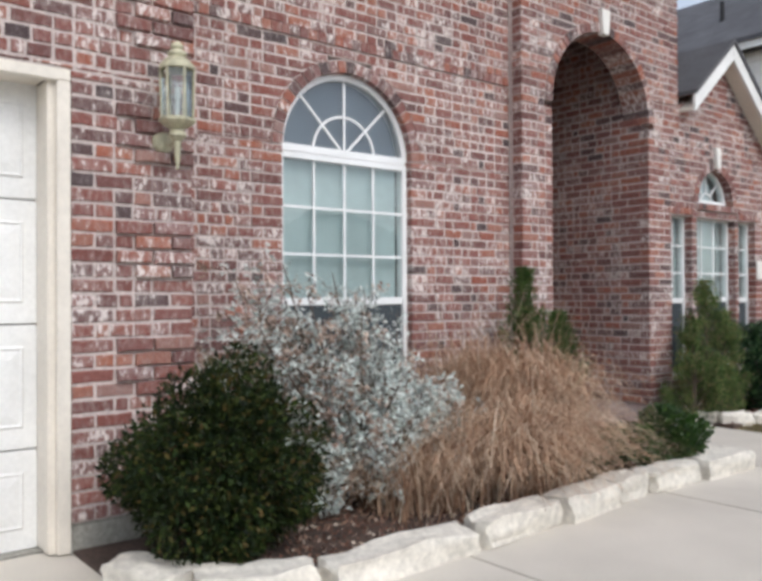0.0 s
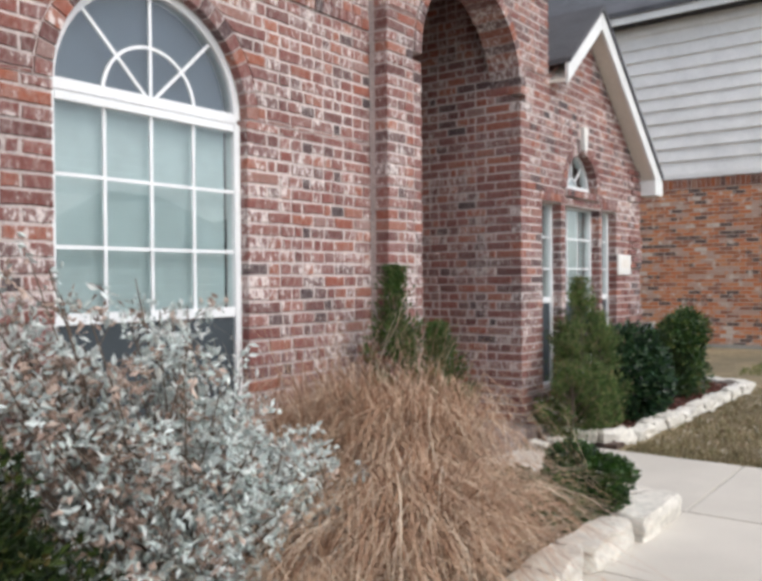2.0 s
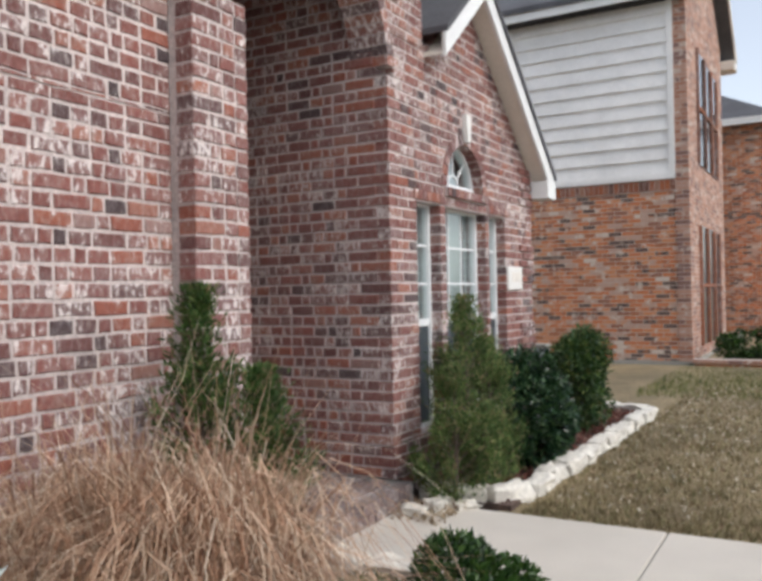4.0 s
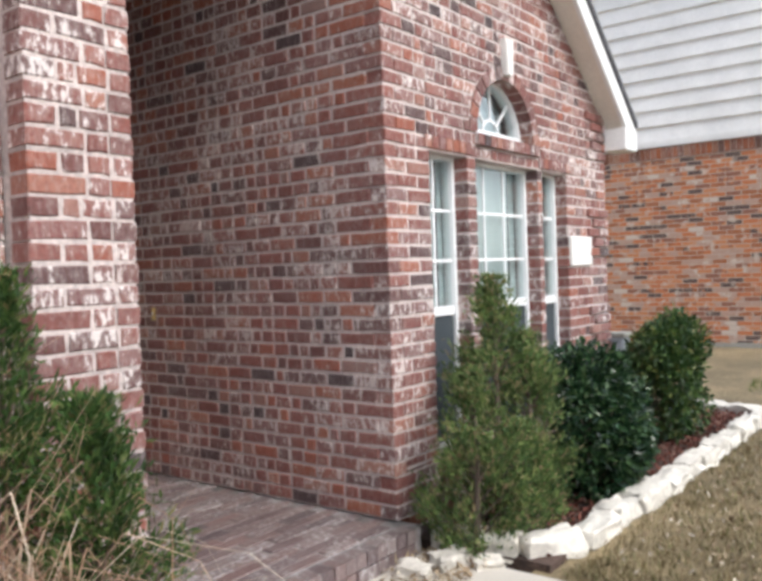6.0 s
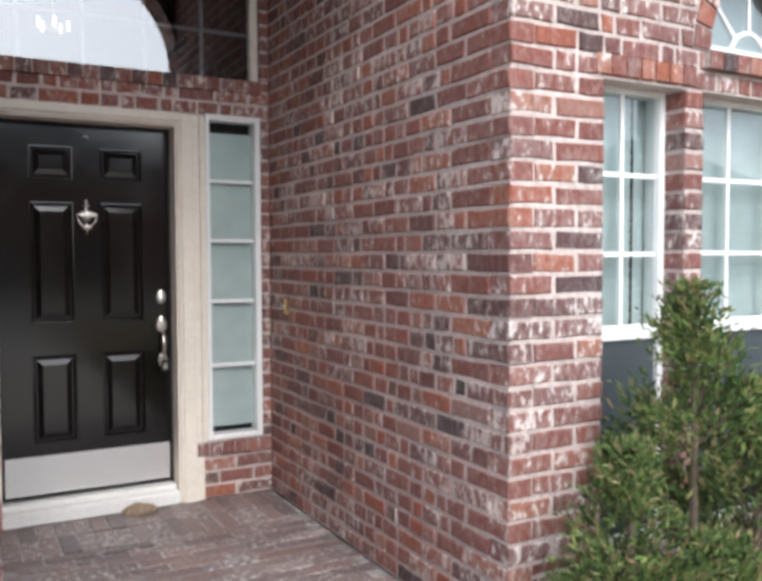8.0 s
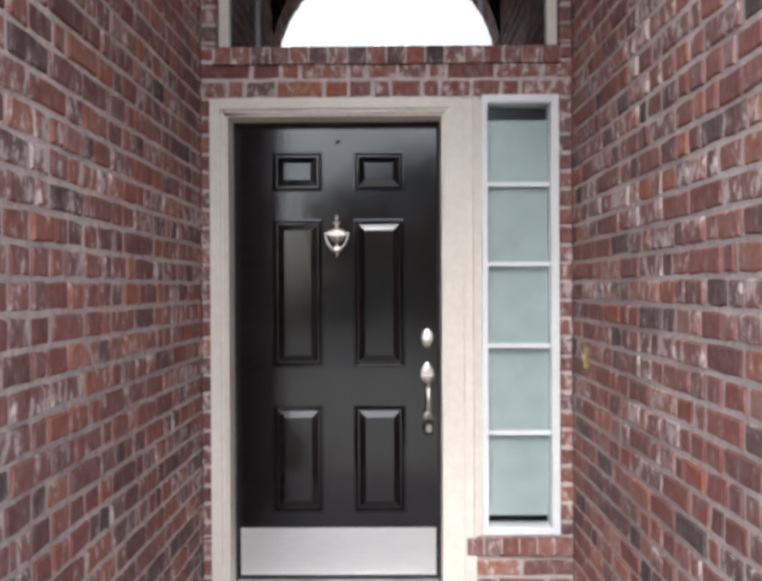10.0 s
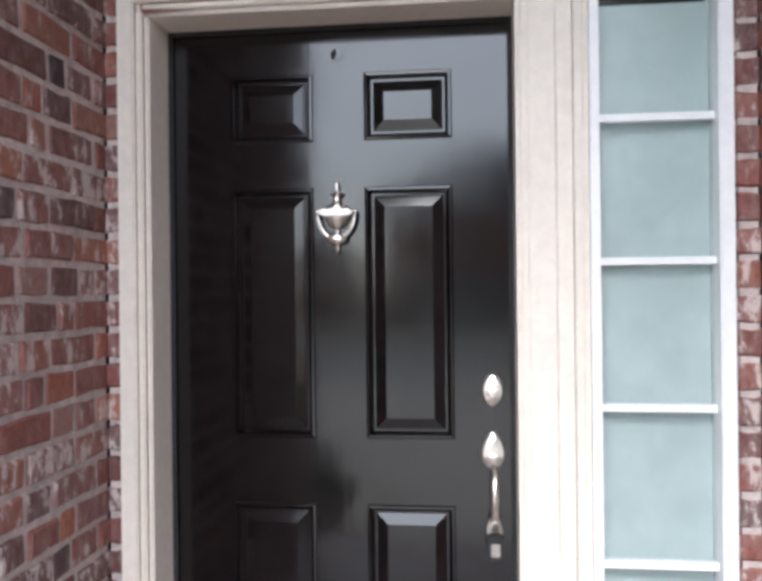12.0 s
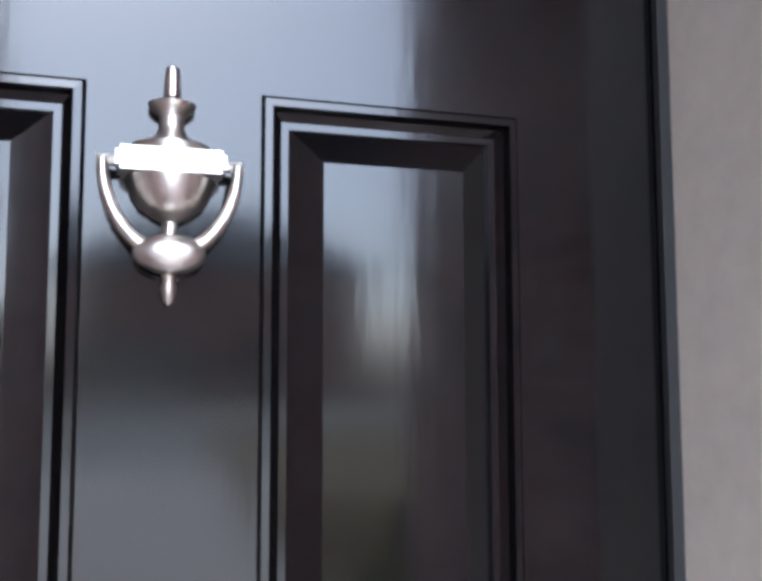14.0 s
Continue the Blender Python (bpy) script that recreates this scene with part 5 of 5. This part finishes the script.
edging([(3.56, -4.62), (3.98, -4.46), (4.19, -3.95), (4.20, -3.00), (4.16, -2.30), (4.09, -1.30), (4.11, -0.02)], "stones edging the front bed", 0.15, 0.21, 3, 0.45, 0.75)
edging([(4.02, 0.02), (3.35, 0.04), (2.75, 0.05)], "stones edging the front bed", 0.12, 0.18, 4, 0.3, 0.45)
edging([(2.50, 1.66), (3.02, 1.66), (3.20, 1.95), (3.24, 3.6), (3.27, 6.1), (2.5, 6.3)], "stones edging the side bed", 0.12, 0.15, 5, 0.28, 0.5)

for px_, py_, l_, w_, h_, turn_ in ((2.68, 1.20, 0.17, 0.12, 0.07, 20), (2.76, 1.40, 0.20, 0.13, 0.08, 75), (2.64, 1.585, 0.14, 0.10, 0.06, 10), (2.92, 1.50, 0.15, 0.11, 0.06, 50)):
    stone((px_, py_, GROUND + h_ / 2 - 0.01), l_, w_, h_, turn_, px_ * 9, "loose stones by the porch corner")
# ---------------------------------------------------------------- lawn blades and litter
rng = np.random.default_rng(51)
n = 60000
tx, ty = rng.normal(0, 0.035, n), rng.normal(0, 0.035, n)
x, y = 3.30 + 5.2 * rng.random(n) ** 1.1, 1.60 + 10.4 * rng.random(n) ** 1.6
tuft = rng.integers(0, 5200, n)
keep = rng.random(n) < 0.35
x, y = np.where(keep, x, x[tuft] + tx), np.where(keep, y, y[tuft] + ty)
x = np.maximum(x, 3.30)
z = GROUND - 0.015 - 0.011 * np.maximum(0, y - 3)
a, h, w = rng.uniform(0, 6.28, n), rng.uniform(0.02, 0.075, n), rng.uniform(0.0025, 0.006, n)
lx, ly = rng.normal(0, 0.025, n), rng.normal(0, 0.025, n)
v = np.stack([np.stack([x - w * np.cos(a), y - w * np.sin(a), z], 1), np.stack([x + w * np.cos(a), y + w * np.sin(a), z], 1), np.stack([x + lx, y + ly, z + h], 1)], 1).reshape(-1, 3)
me = bpy.data.meshes.new("lawn_grass")
me.from_pydata(v.tolist(), [], [(3 * k, 3 * k + 1, 3 * k + 2) for k in range(n)])
me.materials.append(BLADE_LAWN)
tagged(new("lawn_grass", me), "short dormant lawn grass", "grass", kind="stuff")


BLADE_GREEN = leafy("green_winter_grass", [(0.0, (0.07, 0.10, 0.03)), (0.5, (0.16, 0.19, 0.06)), (1.0, (0.34, 0.30, 0.14))], 0.8, 0.3)
n = 26000
x, y = rng.uniform(2.6, 9.0, n), 8.0 + 4.8 * rng.random(n) ** 0.7
z = GROUND - 0.02 - 0.011 * np.maximum(0, y - 3)
a, h, w = rng.uniform(0, 6.28, n), rng.uniform(0.04, 0.11, n), rng.uniform(0.006, 0.014, n)
v = np.stack([np.stack([x - w * np.cos(a), y - w * np.sin(a), z], 1), np.stack([x + w * np.cos(a), y + w * np.sin(a), z], 1), np.stack([x + rng.normal(0, 0.03, n), y + rng.normal(0, 0.03, n), z + h], 1)], 1).reshape(-1, 3)
me = bpy.data.meshes.new("green_grass")
me.from_pydata(v.tolist(), [], [(3 * k, 3 * k + 1, 3 * k + 2) for k in range(n)])
me.materials.append(BLADE_GREEN)
tagged(new("green_grass", me), "greener grass along the next house", "grass", kind="stuff")

PALE_LITTER = leafy("bleached_leaf_litter", [(0.0, (0.20, 0.13, 0.08)), (0.5, (0.42, 0.33, 0.22)), (1.0, (0.72, 0.66, 0.55))], 0.9, 0.1)


def litter(name, label, n, box, zz, size, seed, mat=MULCH):
    rng = np.random.default_rng(seed)
    p = np.stack([rng.uniform(box[0], box[1], n), rng.uniform(box[2], box[3], n), zz + rng.random(n) * 0.015], 1)
    ob = leaves(name, p, np.tile((0.0, 0.0, 0.15), (n, 1)), size, size * 0.5, mat, None, rng, 0.9)
    tagged(ob, label, "litter", kind="stuff")


litter("bed_litter", "dry leaves and mulch on the bed", 7000, (FX + 0.05, 4.0, -4.2, 0.0), GROUND + 0.022, 0.035, 61)
litter("wood_chips", "bleached wood chips and leaves between grass and stones", 2600, (3.2, 4.05, -1.7, -0.02), GROUND + 0.026, 0.05, 65, PALE_LITTER)
litter("side_bed_litter", "reddish mulch under the holly", 5000, (TX + 0.05, 3.16, 1.72, 6.1), GROUND + 0.022, 0.045, 62, RED_MULCH)
litter("porch_litter", "dry twigs and leaves by the porch corner", 260, (2.55, 2.95, 1.05, 1.62), GROUND + 0.012, 0.05, 64, PALE_LITTER)
litter("lawn_litter", "fallen dry leaves on the lawn", 4500, (3.4, 8.0, 1.7, 9.0), GROUND + 0.005, 0.042, 63, PALE_LITTER)

# ---------------------------------------------------------------- the house next door
def coursed(name, stops, mortar):
    m, nt, p = nodes(name)
    g = nt.nodes.new("ShaderNodeNewGeometry")
    sx = nt.nodes.new("ShaderNodeSeparateXYZ")
    nt.links.new(g.outputs["Position"], sx.inputs[0])
    cb = nt.nodes.new("ShaderNodeCombineXYZ")
    nt.links.new(math_node(nt, "ADD", sx.outputs[0], sx.outputs[1]), cb.inputs[0])
    nt.links.new(sx.outputs[2], cb.inputs[1])
    b = nt.nodes.new("ShaderNodeTexBrick")
    b.inputs["Scale"].default_value = 1.0
    for key, val in (("Brick Width", 0.26), ("Row Height", 0.085), ("Mortar Size", 0.008), ("Mortar Smooth", 0.3), ("Bias", 0.0)):
        b.inputs[key].default_value = val
    nt.links.new(cb.outputs[0], b.inputs["Vector"])
    b.inputs["Color1"].default_value, b.inputs["Color2"].default_value, b.inputs["Mortar"].default_value = (0, 0, 0, 1), (1, 1, 1, 1), (0.5, 0.5, 0.5, 1)
    col = ramp(nt, stops, math_node(nt, "ADD", math_node(nt, "MULTIPLY", b.outputs[0], 0.95), math_node(nt, "MULTIPLY", math_node(nt, "SUBTRACT", tex_noise(nt, 2.0, 4, 0.7, cb.outputs[0]), 0.5), 0.5)), True)
    spots = ramp(nt, [(0.60, (0, 0, 0)), (0.66, (1, 1, 1))], tex_noise(nt, 6.0, 2, 0.6, cb.outputs[0]))
    col = mix(nt, col, (0.60, 0.50, 0.42), math_node(nt, "MULTIPLY", spots, 0.8))
    col = mix(nt, col, mortar, b.outputs[1])
    nt.links.new(col, p.inputs["Base Color"])
    p.inputs["Roughness"].default_value = 0.9
    bump(nt, p, math_node(nt, "SUBTRACT", 1.0, b.outputs[1]), 0.5, 0.01)
    return m


MAT_COURSED = coursed("orange_coursed_brick", [(0.0, (0.12, 0.08, 0.07)), (0.12, (0.36, 0.13, 0.06)), (0.32, (0.52, 0.18, 0.075)), (0.52, (0.28, 0.12, 0.08)), (0.64, (0.55, 0.23, 0.11)), (0.80, (0.46, 0.30, 0.23)), (0.93, (0.60, 0.50, 0.42))], (0.50, 0.42, 0.35))
MAT_COURSED_R = coursed("pink_coursed_brick", [(0.0, (0.22, 0.12, 0.10)), (0.3, (0.36, 0.17, 0.11)), (0.6, (0.44, 0.25, 0.18)), (0.88, (0.50, 0.38, 0.31))], (0.46, 0.38, 0.33))
MAT_PANE = plain("dark_far_glass", (0.05, 0.06, 0.07), 0.08, amount=0.1, relief=0.0)
NY_, NXR, NB, NS, NE = 13.0, 2.75, -0.45, 3.50, 7.05
nh = thing("neighbor_house", "two-storey neighbouring house, orange brick below pale siding", "house")
part("side_wall", Shape().box(-9, NXR - 0.25, NY_, NY_ + 0.2, NB, NS), MAT_COURSED, nh)
part("foundation", Shape().box(-9, NXR + 0.02, NY_ - 0.03, NY_ + 10, NB - 0.4, NB + 0.32), MAT_FOUND, nh, "bare greenish concrete foundation")
part("corner_pier", Shape().box(NXR - 0.25, NXR, NY_ - 0.02, NY_ + 0.25, NB, NE), MAT_COURSED_R, nh)
sold = part("soldier_course", Shape().box(-9, NXR - 0.25, NY_ - 0.01, NY_, NS - 0.26, NS - 0.04), MAT_MORTAR, nh)
for k in range(46):
    x1 = NXR - 0.26 - k * 0.1
    part("brick", Shape().box(x1 - 0.088, x1, NY_ - 0.02, NY_ - 0.008, NS - 0.25, NS - 0.05), MAT_BRICK_N, sold)
part("skirt_board", Shape().box(-9, NXR - 0.25, NY_ - 0.05, NY_ + 0.05, NS - 0.03, NS + 0.07), MAT_SIDING, nh)
sid = part("upper_wall", Shape().box(-9, NXR - 0.25, NY_ + 0.02, NY_ + 0.2, NS, NE), MAT_SIDING, nh, "pale grey lapped siding")
for k in range(12):
    z = NS + 0.07 + k * 0.29
    part("siding_board", Shape().prism([(NY_ - 0.035, z), (NY_ - 0.035, z + 0.015), (NY_ + 0.015, z + 0.30), (NY_ + 0.03, z + 0.30), (NY_ + 0.03, z)], (0, 1, 0), (0, 0, 1), (1, 0, 0), (0, 0, 0), -9.0, NXR - 0.37), MAT_SIDING, sid)
part("corner_board", Shape().box(NXR - 0.37, NXR - 0.25, NY_ - 0.045, NY_ + 0.05, NS, NE), MAT_SIDING, nh)
fw = part("front_wall", Shape().box(NXR - 0.2, NXR, NY_ + 0.25, NY_ + 5.7, NB, NE), MAT_COURSED_R, nh)
part("front_wing", Shape().box(NXR - 2.0, NXR - 0.5, NY_ + 5.7, NY_ + 10, NB, NE - 2.2), MAT_COURSED, nh)
for z0, z1 in ((0.1, 2.6), (3.9, 6.3)):
    for y0 in (14.25, 15.35, 16.45):
        w = part("window", Shape().box(NXR - 0.02, NXR + 0.02, y0, y0 + 0.95, z0, z1), MAT_PANE, fw, "dark glazed window")
        part("frame", Shape().box(NXR - 0.02, NXR + 0.06, y0 - 0.05, y0, z0, z1).box(NXR - 0.02, NXR + 0.06, y0 + 0.95, y0 + 1.0, z0, z1).box(NXR - 0.02, NXR + 0.05, y0, y0 + 0.95, (z0 + z1) / 2 - 0.03, (z0 + z1) / 2 + 0.03), MAT_BRICK_N, w)
part("eave_fascia", Shape().box(-9.2, NXR + 0.1, NY_ - 0.42, NY_ - 0.38, NE - 0.06, NE + 0.16), MAT_WHITE, nh)
# soffit coloured near-black: the shade under the eave is put into its colour
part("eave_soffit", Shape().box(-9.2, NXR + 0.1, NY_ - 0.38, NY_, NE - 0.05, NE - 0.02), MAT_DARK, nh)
RIDGE_Y, RIDGE_Z, FAR_Y, FAR_Z = NY_ + 2.9, NE + 2.5, NY_ + 6.2, NE + 0.1
rf = part("roof", Shape().prism([(NY_ - 0.46, NE + 0.10), (RIDGE_Y, RIDGE_Z), (FAR_Y, FAR_Z), (FAR_Y, FAR_Z + 0.14), (RIDGE_Y, RIDGE_Z + 0.16), (NY_ - 0.46, NE + 0.22)], (0, 1, 0), (0, 0, 1), (1, 0, 0), (0, 0, 0), -9.4, NXR + 0.3), MAT_SHINGLE, nh)
part("gable_wall", Shape().prism([(NY_, NE), (NY_ + 5.7, NE), (NY_ + 5.7, NE + 0.35), (RIDGE_Y, RIDGE_Z - 0.1), (NY_, NE + 0.35)], (0, 1, 0), (0, 0, 1), (1, 0, 0), (0, 0, 0), NXR - 0.2, NXR), MAT_COURSED_R, nh)
for a, b in (((NY_ - 0.5, NE + 0.06), (RIDGE_Y, RIDGE_Z + 0.02)), ((RIDGE_Y, RIDGE_Z + 0.02), (FAR_Y + 0.05, FAR_Z - 0.02))):
    part("rake_board", Shape().prism([a, b, (b[0], b[1] + 0.2), (a[0], a[1] + 0.2)], (0, 1, 0), (0, 0, 1), (1, 0, 0), (0, 0, 0), NXR + 0.305, NXR + 0.345), MAT_CREAM, nh)
part("eave_return", Shape().box(NXR - 0.1, NXR + 0.34, FAR_Y - 0.5, FAR_Y + 0.05, FAR_Z - 0.28, FAR_Z - 0.03), MAT_CREAM, nh, bevel=0.03)
part("vent_pipe", Shape().tube([(-3.4, NY_ + 1.0, NE + 1.0), (-3.4, NY_ + 1.0, NE + 1.75)], [0.06, 0.06], 10), MAT_DARK, rf)
part("vent_pipe", Shape().lathe([(0.2, 0.0), (0.08, 0.15)], (-3.4, NY_ + 1.0, NE + 1.1), sides=10), MAT_DARK, rf)
pl = thing("brick_planter", "low brick planter wall in front of the next house", "planter")
part("planter_wall", Shape().box(NXR + 0.05, NXR + 2.6, NY_ - 0.1, NY_ + 0.12, -0.6, -0.16), MAT_COURSED, pl)
part("coping", Shape().box(NXR + 0.0, NXR + 2.65, NY_ - 0.14, NY_ + 0.16, -0.16, -0.08), MAT_COURSED_R, pl, bevel=0.01)
round_shrub("planter_shrub", "rounded green shrub in the brick planter", "shrub", 15, (3.75, NY_ + 0.8, 0.12), (0.75, 0.6, 0.42), 3500, 0.09, 0.05, LEAF_SMALL)

fh = thing("far_house", "brick house with grey roof further along the street", "house")
part("wall", Shape().box(-6, 3.6, 23.5, 34, -0.6, 6.4), MAT_COURSED, fh)
for y0 in (24.3, 26.5):
    part("window", Shape().box(3.58, 3.63, y0, y0 + 1.0, 0.6, 2.7), MAT_PANE, fh)
    part("window", Shape().box(3.58, 3.63, y0, y0 + 1.0, 3.7, 5.4), MAT_PANE, fh)
part("roof", Shape().add([(-6.5, 23.0, 6.4), (4.1, 23.0, 6.4), (4.1, 34.5, 6.4), (-6.5, 34.5, 6.4), (-1.2, 28, 9.6), (-1.2, 30, 9.6)], [(0, 1, 4), (1, 2, 5, 4), (2, 3, 5), (3, 0, 4, 5)]), MAT_SHINGLE, fh)
part("fascia", Shape().box(-6.5, 4.12, 22.97, 23.03, 6.25, 6.45), MAT_WHITE, fh)

# ---------------------------------------------------------------- across the street, seen in the glass
tagged(part("road", Shape().box(19, 27, -150, 150, -1.0, GROUND - 0.05), MAT_FOUND), "grey residential street", "road", kind="structure")
for k, (y0, w, h) in enumerate(((-34, 13, 5.8), (-18, 12, 3.2), (-3.5, 14, 5.6), (19, 12, 3.3), (37, 13, 5.8))):
    oh = thing("opposite_house", "brick house with pitched grey roof across the street", "house", "houses across the street")
    part("wall", Shape().box(36, 46, y0, y0 + w, -0.5, h), MAT_COURSED_R, oh)
    part("roof", Shape().add([(35.4, y0 - 0.6, h), (46.6, y0 - 0.6, h), (46.6, y0 + w + 0.6, h), (35.4, y0 + w + 0.6, h), (41, y0 + w * 0.35, h + 3.6), (41, y0 + w * 0.65, h + 3.6)],
         [(0, 3, 5, 4), (1, 0, 4), (2, 1, 4, 5), (3, 2, 5), (0, 1, 2, 3)]), MAT_SHINGLE, oh)
    part("garage_door", Shape().box(35.93, 36.0, y0 + 1.2, y0 + 6.0, -0.3, 2.1), MAT_FOUND, oh)
    part("window", Shape().box(35.95, 36.0, y0 + 8.0, y0 + 10.0, 0.6, 2.3), MAT_PANE, oh)

# ---------------------------------------------------------------- the bricks of the walls
for w in (wall_front, wall_entry, wall_recess_right, wall_recess_left, wall_recess_back, wall_garage):
    w.lay()
